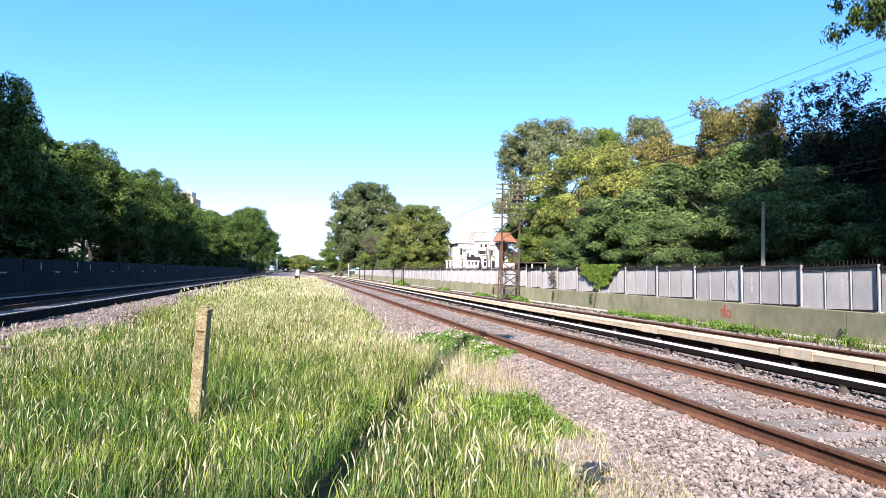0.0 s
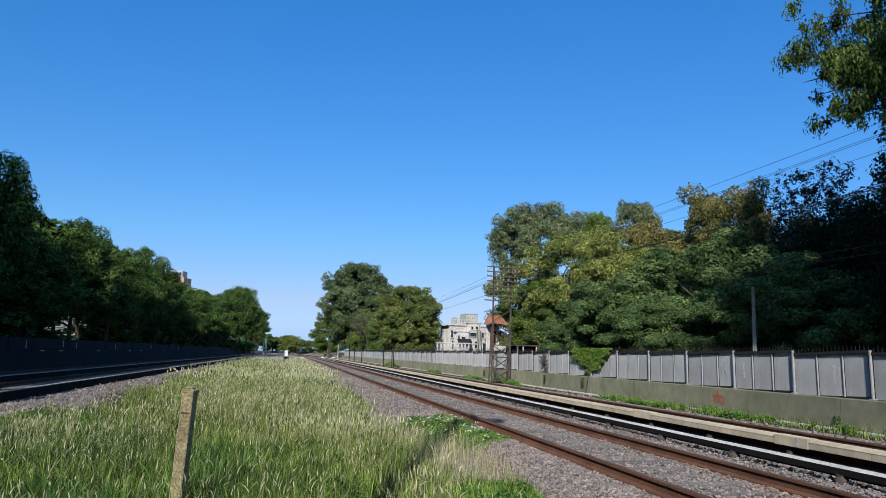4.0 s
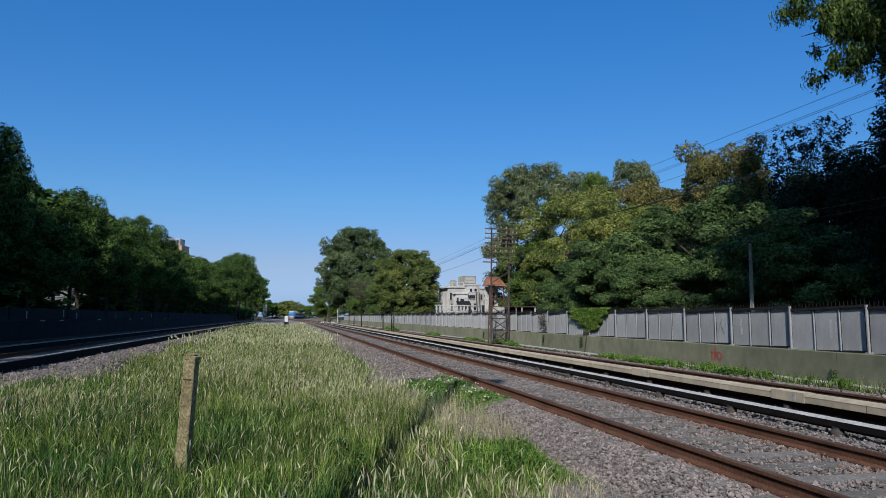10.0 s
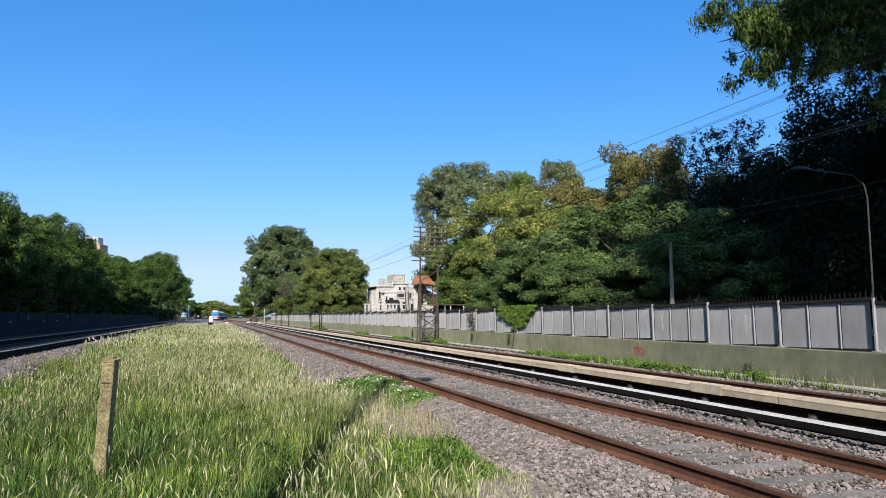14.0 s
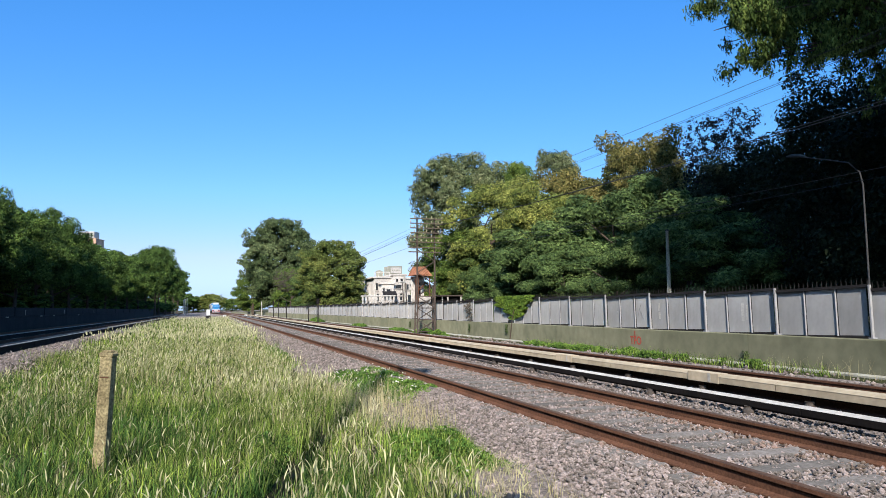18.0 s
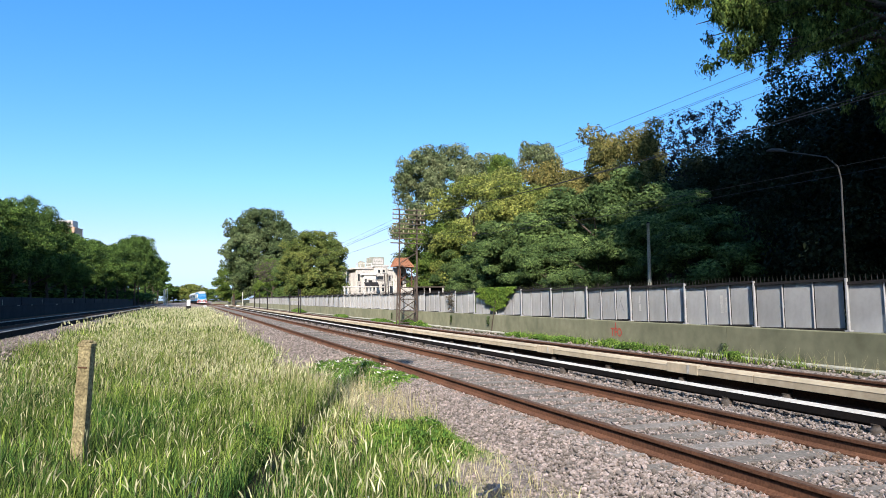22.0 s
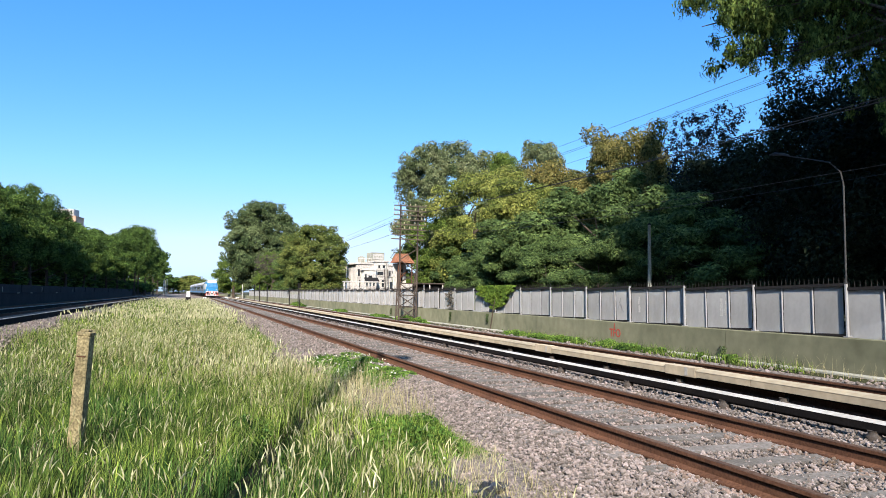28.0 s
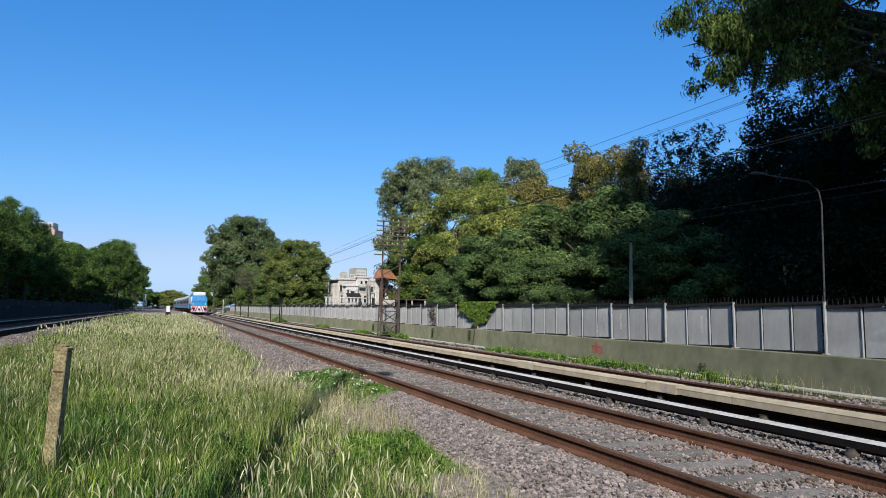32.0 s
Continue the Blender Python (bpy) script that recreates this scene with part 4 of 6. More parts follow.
ivy = make_ivy("ivy", 28.3, 32.9, 30.5, 1.72, 0.72, 3300, 2, "thick bright green ivy hanging over the metal fence")
part("stem", tube(bmesh.new(), [(12.17, 30.9, -0.15), (12.16, 30.7, 0.3), (12.17, 30.55, 0.8), (12.16, 30.3, 1.2)], [0.03, 0.025, 0.02, 0.012], 6), M_BARK, ivy, "thin woody stem")
make_ivy("ivy", 35.9, 37.0, 36.4, 1.5, 0.5, 150, 3, "thin withered ivy strand on the fence", M_LEAF_GREY)

# ---- trees ----


def leaf_tris(centres, normals, size, rng, aspect=1.6, droop=0.0, stray=0.33):
    """Small pointed leaves, one triangle each, roughly facing along the normals."""
    n = len(centres)
    nn = normals + rng.normal(0, stray, (n, 3))
    nn /= np.linalg.norm(nn, axis=1, keepdims=True) + 1e-9
    t = rng.normal(0, 1, (n, 3))
    t[:, 2] -= droop
    t -= (t * nn).sum(1, keepdims=True) * nn
    t /= np.linalg.norm(t, axis=1, keepdims=True) + 1e-9
    b = np.cross(nn, t)
    s_ = size[:, None]
    v = np.stack([centres - t * s_ * aspect * 0.4 - b * s_ * 0.5, centres - t * s_ * aspect * 0.4 + b * s_ * 0.5, centres + t * s_ * aspect * 0.6], 1)
    return v.reshape(-1, 3), np.arange(n * 3).reshape(-1, 3)


def crown_mesh(name, blobs, n, size, seed, aspect=1.5, droop=0.3, inner=0.6, flat=0.8, up=0.35, stray=0.33):
    """Leaves round many small clumps."""
    rng = np.random.default_rng(seed)
    c = np.array([b[:3] for b in blobs])
    r = np.array([b[3] for b in blobs])
    i = rng.choice(len(blobs), n, p=r**2 / (r**2).sum())
    d = rng.normal(0, 1, (n, 3))
    d /= np.linalg.norm(d, axis=1, keepdims=True)
    rad = r[i] * (inner + (1.15 - inner) * rng.uniform(0, 1, n) ** 0.8)
    p = c[i] + d * rad[:, None] * np.array([1, 1, flat])
    v, f = leaf_tris(p, d + np.array([0, 0, up]), size * rng.uniform(0.55, 1.45, n), rng, aspect, droop, stray)
    return arrays_mesh(name, v, f)


def blob_crown(rx, z0, z1, count, r0, r1, seed, lumps=12, lump=0.36, flat=0.8, shell=0.0):
    """Clumps gathered in a few swelling boughs between heights z0 and z1, within radius rx."""
    rng = random.Random(seed)
    boughs = []
    hz = z1 - z0
    for k in range(lumps):
        u = (k + rng.uniform(0.1, 0.9)) / lumps
        R = rx * lump * rng.uniform(0.75, 1.2)
        reach = max(0.0, rx - R) * min(1.0, math.sin(math.pi * min(0.97, 0.10 + u * 0.83)) ** 0.5 * 1.08)
        a = k * 2.399 + rng.uniform(-0.5, 0.5)
        boughs.append((reach * math.cos(a) * rng.uniform(0.75, 1), reach * math.sin(a) * rng.uniform(0.75, 1), z0 + R * 0.6 + (hz - R * 1.3) * u, R))
    boughs.append((0.0, 0.0, z1 - rx * lump * 0.9, rx * lump))
    out = []
    for k in range(count):
        if rng.random() < shell:
            # an even outer skin that closes the crown
            d = Vector((rng.gauss(0, 1), rng.gauss(0, 1), rng.gauss(0, 1))).normalized()
            b = rng.uniform(r0, r1)
            q = rng.uniform(0.12, 1) ** 0.5
            out.append((d.x * rx * 0.86 * q, d.y * rx * 0.86 * q, max(z0, z0 + hz * 0.44 + d.z * hz * q * (0.5 if d.z > 0 else 0.42)), b))
            continue
        x, y, z, R = boughs[rng.randrange(len(boughs))]
        d = Vector((rng.gauss(0, 1), rng.gauss(0, 1), rng.gauss(0, 1))).normalized()
        b = rng.uniform(r0, r1)
        q = (R - b * 0.6) * rng.uniform(0.55, 1.05)
        out.append((x + d.x * q, y + d.y * q, max(z0, z + d.z * q * flat), b))
    return out


def trunk_mesh(name, height, radius, spread, seed, limbs=6, lean=0.0, limb_from=0.35):
    rng = random.Random(seed)
    bm = bmesh.new()
    pts = [(0, 0, -0.3)]
    x = y = 0
    for k in range(1, 6):
        x += rng.uniform(-0.12, 0.12) + lean
        y += rng.uniform(-0.12, 0.12)
        pts.append((x, y, height * k / 5 * 0.85))
    tube(bm, pts, [radius * (1.25 if k == 0 else 1 - k * 0.16) for k in range(6)], 8)
    for k in range(limbs):
        u = limb_from + (0.9 - limb_from) * k / limbs
        i = min(4, int(u * 5))
        p = Vector(pts[i]).lerp(Vector(pts[i + 1]), u * 5 - i)
        a = k * 2.4 + rng.uniform(-0.4, 0.4)
        e = p + Vector((math.cos(a) * spread * rng.uniform(0.6, 1), math.sin(a) * spread * rng.uniform(0.6, 1), height * rng.uniform(0.12, 0.3)))
        mid = p.lerp(e, 0.5) + Vector((0, 0, -0.1 * spread * rng.random()))
        tube(bm, [p, mid, e], [radius * 0.45 * (1.1 - u * 0.5), radius * 0.28, radius * 0.08], 6)
    return to_mesh(bm, name, True)


class Kind:
    def __init__(self, key, height, rx, z0, n, size, seed, blobs=60, r0=0.7, r1=1.3, trunk=0.22, lumps=12, lump=0.36, shell=0.0, **kw):
        self.height, self.rx = height, rx
        self.crowns = [crown_mesh(key + "_crown", blob_crown(rx, z0, height, blobs, r0, r1, seed + 7 * k, lumps, lump, shell=shell), n, size, seed + k, **kw) for k in range(2)]
        self.trunk = trunk_mesh(key + "_trunk", height * 0.8, trunk, rx * 0.7, seed)


KINDS = {
    "broad": Kind("broad", 12.0, 4.3, 3.5, 44000, 0.115, 30, 460, 0.3, 0.7, lumps=16, lump=0.42, shell=0.6, inner=0.72),
    "plain": Kind("plain", 12.0, 4.3, 3.8, 4200, 0.42, 38, 120, 0.5, 1.0, lumps=12, lump=0.42, shell=0.5),
    "dome": Kind("dome", 10.0, 4.0, 0.8, 80000, 0.105, 45, 620, 0.25, 0.6, aspect=1.7, lumps=30, lump=0.33, shell=0.6, inner=0.7),
    "cover": Kind("cover", 12.0, 4.3, 1.2, 12000, 0.36, 33, 170, 0.4, 0.9, lumps=22, lump=0.38),
    "euc": Kind("euc", 13.0, 3.3, 1.0, 42000, 0.092, 40, 230, 0.28, 0.7, aspect=2.2, droop=1.0, lumps=22, lump=0.36, inner=0.5),
    "round": Kind("round", 10.0, 4.0, 0.6, 44000, 0.092, 50, 190, 0.3, 0.7, aspect=1.7, lumps=22, lump=0.34, shell=0.2, inner=0.65, stray=0.42),
    "low": Kind("low", 6.0, 3.6, 0.3, 46000, 0.076, 60, 74, 0.42, 0.85, aspect=1.9, trunk=0.12, flat=0.5, up=0.9, lumps=18, lump=0.34, inner=0.7, stray=0.45),
    "shade": Kind("shade", 10.0, 4.0, 0.4, 40000, 0.09, 55, 300, 0.35, 0.8, lumps=26, lump=0.38, shell=0.5),
    "sparse": Kind("sparse", 11.0, 3.2, 5.5, 8000, 0.075, 70, 300, 0.2, 0.42, inner=0.05, aspect=1.9, lumps=30, lump=0.32, shell=0.4),
}


def tree(kind, x, y, top, rx, mat, label, turn=0.0, group="", name="tree", z=None):
    k = KINDS[kind]
    z = ground_z(min(max(x, -55), 55)) if z is None else z
    root = empty(name, pose(x, y, z, 0, 0, turn) @ Matrix.Diagonal((1.06 * rx / k.rx, 1.06 * rx / k.rx, (1.03 if x < 0 else 1.05) * (top - z) / k.height, 1)))
    tagged(root, label, "tree", group)
    t = new("trunk", k.trunk)
    if not k.trunk.materials:
        k.trunk.materials.append(M_BARK)
    c = new("crown", k.crowns[int(abs(x * 3 + y)) % 2])
    if not c.data.materials:
        c.data.materials.append(mat)
    c.material_slots[0].link = "OBJECT"
    c.material_slots[0].material = mat
    t.parent = c.parent = root
    return root


RIGHT = "trees behind the grey fence"
tree("euc", 18.1, 60, 13.2, 3.4, M_LEAF_EUC, "tall grey-green eucalyptus behind the fence", 20, RIGHT)
tree("euc", 22.3, 64, 14.3, 3.8, M_LEAF_EUC, "tall grey-green eucalyptus behind the fence", 120, RIGHT)
tree("euc", 29.2, 62, 14.5, 3.3, M_LEAF_EUC, "tall grey-green eucalyptus behind the fence", 200, RIGHT)
tree("euc", 30.8, 75, 16.0, 3.0, M_LEAF_GREEN, "slender green tree rising behind the others", 80, RIGHT)
tree("round", 17.4, 55, 7.0, 2.8, M_LEAF_GREEN, "leafy green tree behind the fence", 33, RIGHT)
tree("round", 19.6, 53, 10.2, 3.9, M_LEAF_YELLOW, "yellow-green leafy tree behind the fence", 10, RIGHT)
tree("round", 19.6, 44, 9.1, 3.9, M_LEAF_YELLOW, "yellow-green leafy tree behind the fence", 70, RIGHT)
tree("round", 24.2, 49, 10.6, 4.2, M_LEAF_BROWN, "yellow-brown autumn-tinted tree behind the fence", 140, RIGHT)
tree("round", 25.8, 44, 11.5, 4.6, M_LEAF_BROWN, "yellow-brown autumn-tinted tree behind the fence", 210, RIGHT)
tree("round", 24.6, 39.5, 10.9, 3.7, M_LEAF_BROWN, "yellow-brown autumn-tinted tree behind the fence", 280, RIGHT)
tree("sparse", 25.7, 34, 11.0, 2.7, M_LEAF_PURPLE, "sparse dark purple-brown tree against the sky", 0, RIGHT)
for x, y, top, rx, turn in ((18.6, 52, 4.6, 2.8, 0), (17.0, 42, 5.5, 3.3, 60), (19.1, 34, 7.3, 4.2, 130), (17.0, 36.5, 5.8, 3.3, 200), (19.0, 28, 6.1, 3.6, 260), (18.4, 24, 4.5, 3.0, 320), (22, 38, 7.5, 3.8, 90), (17.0, 46.5, 3.4, 2.0, 15), (15.6, 41, 3.5, 2.3, 75), (15.8, 33, 3.9, 2.5, 140), (15.9, 28.5, 3.7, 2.4, 220)):
    tree("low", x, y, top, rx, M_LEAF_FERN, "low spreading deep green tree with feathery leaves", turn, RIGHT)
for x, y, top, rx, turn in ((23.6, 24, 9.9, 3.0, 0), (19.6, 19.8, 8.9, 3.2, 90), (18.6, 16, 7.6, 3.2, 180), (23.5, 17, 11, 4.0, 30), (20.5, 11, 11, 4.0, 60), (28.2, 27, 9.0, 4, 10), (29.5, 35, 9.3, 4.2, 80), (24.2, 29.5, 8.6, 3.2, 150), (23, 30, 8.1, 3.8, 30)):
    tree("shade", x, y, top, rx, M_LEAF_SHADE, "dense tree behind the fence, its deep shade in the leaf colour", turn, RIGHT)
# unseen tall trees, added to cast shade on the trees behind the fence
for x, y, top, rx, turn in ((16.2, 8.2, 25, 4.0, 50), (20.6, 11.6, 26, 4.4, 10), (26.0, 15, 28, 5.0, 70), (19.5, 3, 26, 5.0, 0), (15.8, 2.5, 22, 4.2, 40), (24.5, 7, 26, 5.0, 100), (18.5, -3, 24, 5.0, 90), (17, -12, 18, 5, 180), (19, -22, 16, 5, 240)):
    tree("cover", x, y, top, rx, M_LEAF_SHADE, "unseen tall tree behind the fence, added to cast shade", turn, RIGHT)

LEFT = "trees behind the shaded wall"
rng_l = random.Random(8)
left_rows = [(-19.9, 53, 14.2, 3.9), (-19.5, 64, 9.5, 4.2), (-19.5, 75.6, 12.9, 4.8), (-19, 88, 12.0, 4.2), (-19, 98, 13.0, 4.2), (-19, 108, 14.4, 4.6), (-19, 120, 12.5, 4.4),
             (-18.5, 133, 11.6, 4.6), (-18, 150, 11.8, 4.6), (-18, 167, 13.4, 5.0), (-17.5, 185, 13.4, 5), (-17, 205, 15.3, 5.2), (-17, 228, 18.4, 6), (-16, 250, 21, 6), (-16, 268, 22.4, 6.5), (-15.5, 300, 21, 6.5), (-14.5, 340, 19, 6), (-14.5, 380, 20, 6.5),
             (-20, 44, 13, 4.4)] + [(-18.4 - 0.5 * (k % 2), 35 - 8.5 * k, 13.6 + 0.5 * (k % 3), 4.6) for k in range(9)]
# trees before y = 40 are unseen, carried on there to shade the left tracks
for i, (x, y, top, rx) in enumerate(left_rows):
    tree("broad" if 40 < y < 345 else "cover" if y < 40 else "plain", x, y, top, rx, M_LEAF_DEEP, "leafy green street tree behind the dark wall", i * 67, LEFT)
# second row, added behind the first to shade its lower crowns
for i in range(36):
    tree("broad" if 5 < i < 12 else "plain", -22.8 + rng_l.uniform(-0.6, 0.6), -40 + i * 9.5, rng_l.uniform(12.3, 13.9) + 0.02 * max(0, i * 9.5 - 150), 5, M_LEAF_DEEP, "leafy green tree of a second row, added for its shade", i * 41, LEFT)

# unseen tall trees, added only to shade the nearest trees of the left row
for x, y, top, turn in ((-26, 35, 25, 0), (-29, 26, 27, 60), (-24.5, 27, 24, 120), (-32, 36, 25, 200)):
    tree("cover", x, y, top, 5, M_LEAF_DEEP, "unseen tall leafy tree, added to shade the left row", turn, LEFT)
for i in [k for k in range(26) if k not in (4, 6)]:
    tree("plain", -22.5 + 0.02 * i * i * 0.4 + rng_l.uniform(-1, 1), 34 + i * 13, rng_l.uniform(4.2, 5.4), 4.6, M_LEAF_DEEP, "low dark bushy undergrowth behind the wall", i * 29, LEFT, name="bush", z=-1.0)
tree("dome", 15.2, 182, 22.1, 9.4, M_LEAF_DOME, "large round dark green tree beyond the fence", 15)
tree("round", 16.2, 168, 9.5, 4.5, M_LEAF_GREEN, "bushy green tree beyond the fence", 60)
tree("dome", 15.5, 103, 10.3, 5.0, M_LEAF_OLIVE, "rounded yellow-green tree beyond the fence", 0)
tree("round", 16.5, 128, 9.0, 4.2, M_LEAF_FERN, "dark green tree beside a yellow-green one", 100)
tree("sparse", 14.5, 150, 8.5, 3.6, M_LEAF_GREY, "small leafless grey-brown tree by the fence", 40)
tree("round", 11.0, 215, 12.0, 6.0, M_LEAF_GREEN, "green tree at the edge of the line", 0)
tree("round", 12.0, 240, 9.0, 5.0, M_LEAF_YELLOW, "light green tree at the edge of the line", 0)
tree("dome", 0.8, 470, 10.6, 8.6, M_LEAF_YELLOW, "far rounded green tree closing the view", 0)
tree("round", -9.5, 480, 8, 7, M_LEAF_GREEN, "far rounded green tree closing the view", 50)
tree("round", 13, 500, 8, 7, M_LEAF_GREEN, "far rounded green tree closing the view", 90)
for i in range(8):
    tree("plain", -72 + i * 8.5, 455 + 14 * (i % 3), 10 + i % 3, 7, M_LEAF_DEEP, "distant leafy tree along the street", i * 53)
for i in range(9):
    tree("plain", -30 + i * 14, 620 + 20 * (i % 3), 9 + i % 3, 9, M_LEAF_GREEN, "distant green tree along the railway", i * 30)
for i, (x, y, t, r) in enumerate(((17.2, 140, 8, 4), (20.5, 58, 5, 2.4), (17.0, 155, 9, 4), (17, 200, 12, 5))):
    tree("round", x, y, t, r, M_LEAF_GREEN if i != 1 else M_LEAF_YELLOW, "green bushy tree behind the fence", i * 50)


def make_overhanging_tree():
    """The big tree whose boughs reach over the fence."""
    root = tagged(empty("overhanging_tree", pose(15.5, 9.5, -0.1)), "large leafy tree with drooping boughs over the fence", "tree")
    bm = bmesh.new()
    tube(bm, [(0, 0, -0.2), (0.1, 0.1, 2.5), (-0.1, 0.5, 5), (-0.2, 1.2, 7.5), (-0.1, 2.0, 10)], [0.42, 0.34, 0.28, 0.2, 0.12], 10)
    part("trunk", bm, M_BARK, root, smooth=True)
    rng = random.Random(3)
    tips = []
    # boughs reach forward and towards the tracks
    ends = [(-4.28, 6.0, 8.45), (-4.05, 6.0, 7.58), (-3.72, 5.5, 6.86), (-3.47, 5.5, 7.9), (-2.67, 5.5, 7.51), (-2.92, 5.0, 8.2), (-2.3, 5.0, 6.93), (-2.11, 4.5, 7.46),
            (-2.04, 4.5, 6.75), (-1.95, 4.0, 7.84), (-1.66, 4.0, 6.46), (-1.6, 3.5, 6.1), (-1.53, 3.5, 6.96), (-1.79, 3.0, 6.1),
            (-1.71, 2.5, 6.87), (-1.76, 2.5, 5.23), (-1.02, 6.0, 8.5), (-2.58, 6.0, 7.04), (-4.1, 5.3, 7.89), (-3.96, 5.8, 7.2), (-3.75, 5.8, 6.75), (-4.17, 6.0, 7.72), (-4.36, 6.1, 8.14), (-3.48, 5.7, 6.75), (-4.27, 6.1, 9.09),
            (-4.17, 5.9, 8.06), (-3.76, 5.7, 7.49), (-4.12, 5.5, 9.12), (-3.42, 5.5, 8.65), (-3.51, 5.0, 8.96), (-3.29, 5.0, 7.94), (-3.0, 4.5, 9.2), (-1.0, 4.0, 9.0), (-1.1, 4.7, 5.9), (-1.1, 3.8, 5.25), (-1.1, 3.4, 5.75), (-1.1, 4.3, 6.35), (-0.9, 3.2, 5.3)]
    for e in ends:
        s = Vector((-0.1, 0.6, min(e[2] - 0.6, rng.uniform(4.8, 7.5))))
        e = Vector(e)
        e.x -= 0.12 if e.x < -3.3 else 0.0
        e.z += 0.27 if e.x < -2.5 and e.z < 7.7 else 0.1
        mid = s.lerp(e, 0.55) + Vector((0, 0, 0.7))
        bm = tube(bmesh.new(), [s, mid, mid.lerp(e, 0.92)], [0.055, 0.03, 0.008], 6)
        part("bough", bm, M_BARK, root, smooth=True)
        for k in range(16 if e.x < -3 else 11):
            p = mid.lerp(e, rng.uniform(-0.1, 1.04)) + Vector((rng.uniform(-0.26, 0.3), rng.uniform(-0.45, 0.45), rng.uniform(-0.32, 0.28)))
            tips.append((p.x, p.y, p.z, rng.uniform(0.12, 0.3)))
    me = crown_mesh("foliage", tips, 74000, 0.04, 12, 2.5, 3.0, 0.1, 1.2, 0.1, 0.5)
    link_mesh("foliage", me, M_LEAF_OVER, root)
    # unseen canopy high above and behind, added to shade the boughs and farther trees
    top = [(rng.uniform(0.5, 6), rng.uniform(-7, -2), rng.uniform(10.5, 12.5), rng.uniform(0.6, 1.1)) for _ in range(60)]
    top += [(rng.uniform(-4.6, 0.3), rng.uniform(-3.2, 1.5), rng.uniform(10.2, 14.2), rng.uniform(0.45, 0.9)) for _ in range(62)]
    top += [(rng.uniform(-4.8, -2.0), rng.uniform(-5.2, -1.0), rng.uniform(9.6, 12.0), rng.uniform(0.45, 0.9)) for _ in range(44)]
    link_mesh("canopy", crown_mesh("canopy", top, 26000, 0.28, 14), M_LEAF_GREEN, root, "unseen upper canopy, added for its shade")


make_overhanging_tree()

# ---- concrete marker post ----


def make_marker_post():
    root = tagged(empty("marker_post", pose(-1.15, 9.4, -0.45, 0, 3.6, -17)), "old lichen-stained concrete post leaning in the grass", "post")
    bm = box(bmesh.new(), -0.066, 0.066, -0.075, 0.075, 0, 1.30, 0.012)
    bmesh.ops.subdivide_edges(bm, edges=[e for e in bm.edges if e.calc_length() > 0.8], cuts=14)
    for v in bm.verts:
        v.co.x += 0.006 * noise.noise((v.co.z * 6, 1, 0))
        v.co.y += 0.006 * noise.noise((v.co.z * 6, 5, 0))
    part("shaft", bm, M_POSTCON, root)
    bm = bmesh.new()
    box(bm, -0.074, 0.074, -0.083, 0.083, 1.30, 1.345, 0.01)
    box(bm, -0.05, 0.05, -0.06, 0.06, 1.345, 1.37, 0.01)
    part("cap", bm, M_POSTCON, root, "weathered rounded cap")
    bm = box(bmesh.new(), -0.05, 0.048, -0.086, -0.072, 1.07, 1.085, 0.003)
    part("wire_staple", bm, M_RAIL, root, "rusty wire staple")


make_marker_post()

# ---- telegraph lattice tower ----


def make_tower():
    """Two pairs of legs braced below, cross-arms across the line above."""
    root = tagged(empty("telegraph_tower"), "rusty steel lattice tower with rows of cross-arms and insulators", "telegraph tower", "telegraph towers")
    w, d, top = 0.5, 0.3, 6.45

    def leg(sx, sy, u):
        return Vector((sx * w, sy * d * (1 - u), u * top))

    for sx in (-1, 1):
        part("leg", bar(bmesh.new(), leg(sx, -1, 0), leg(sx, -1, 1), 0.047), M_STEEL, root)
        part("leg", bar(bmesh.new(), leg(sx, 1, 0), leg(sx, 1, 0.42), 0.04), M_STEEL, root)
    for k in range(4):
        a, b = k * 0.1 + 0.02, k * 0.1 + 0.12
        for sx in (-1, 1):
            part("brace", bar(bmesh.new(), leg(sx, -1, a), leg(-sx, -1, b), 0.026), M_STEEL, root)
        part("brace", bar(bmesh.new(), leg(-1, -1, a), leg(1, -1, a), 0.026), M_STEEL, root)
        for sx in (-1, 1):
            part("brace", bar(bmesh.new(), leg(sx, -1, a), leg(sx, 1, b), 0.022), M_STEEL, root)
    for k in range(3):
        part("brace", bar(bmesh.new(), leg((-1) ** k, -1, 0.42 + k * 0.1), leg(-((-1) ** k), -1, 0.52 + k * 0.1), 0.024), M_STEEL, root)
    arm_me = to_mesh(box(bmesh.new(), -0.92, 0.92, -0.035, 0.035, -0.03, 0.03, 0.006), "cross_arm")
    bm = tube(bmesh.new(), [(0, 0, 0.03), (0, 0, 0.06), (0, 0, 0.07), (0, 0, 0.12), (0, 0, 0.15)], [0.012, 0.012, 0.032, 0.036, 0.014], 8)
    ins_me = to_mesh(bm, "insulator", True)
    for k in range(6):
        arm = link_mesh("cross_arm", arm_me, M_OLDWOOD, root, "weathered wooden cross-arm", pose(0, -d * 0.2 - 0.1, top - 0.1 - 0.26 * k))
        for j, x in enumerate((-0.9, -0.68, -0.3, 0.0, 0.3, 0.68, 0.9)):
            if (k * 5 + j * 3) % 7 > 1:
                link_mesh("insulator", ins_me, M_GLASSY, arm, "pale glazed insulator", pose(x, 0, 0))
    for z in (4.75, 4.5):
        link_mesh("cross_arm", arm_me, M_OLDWOOD, root, "bare weathered cross-arm", pose(-0.1, -d * 0.3 - 0.1, z))
    return root


TOWERS = [(11.35, 41.5), (14.0, 102.0), (12.05, -3.0)]
tower = make_tower()
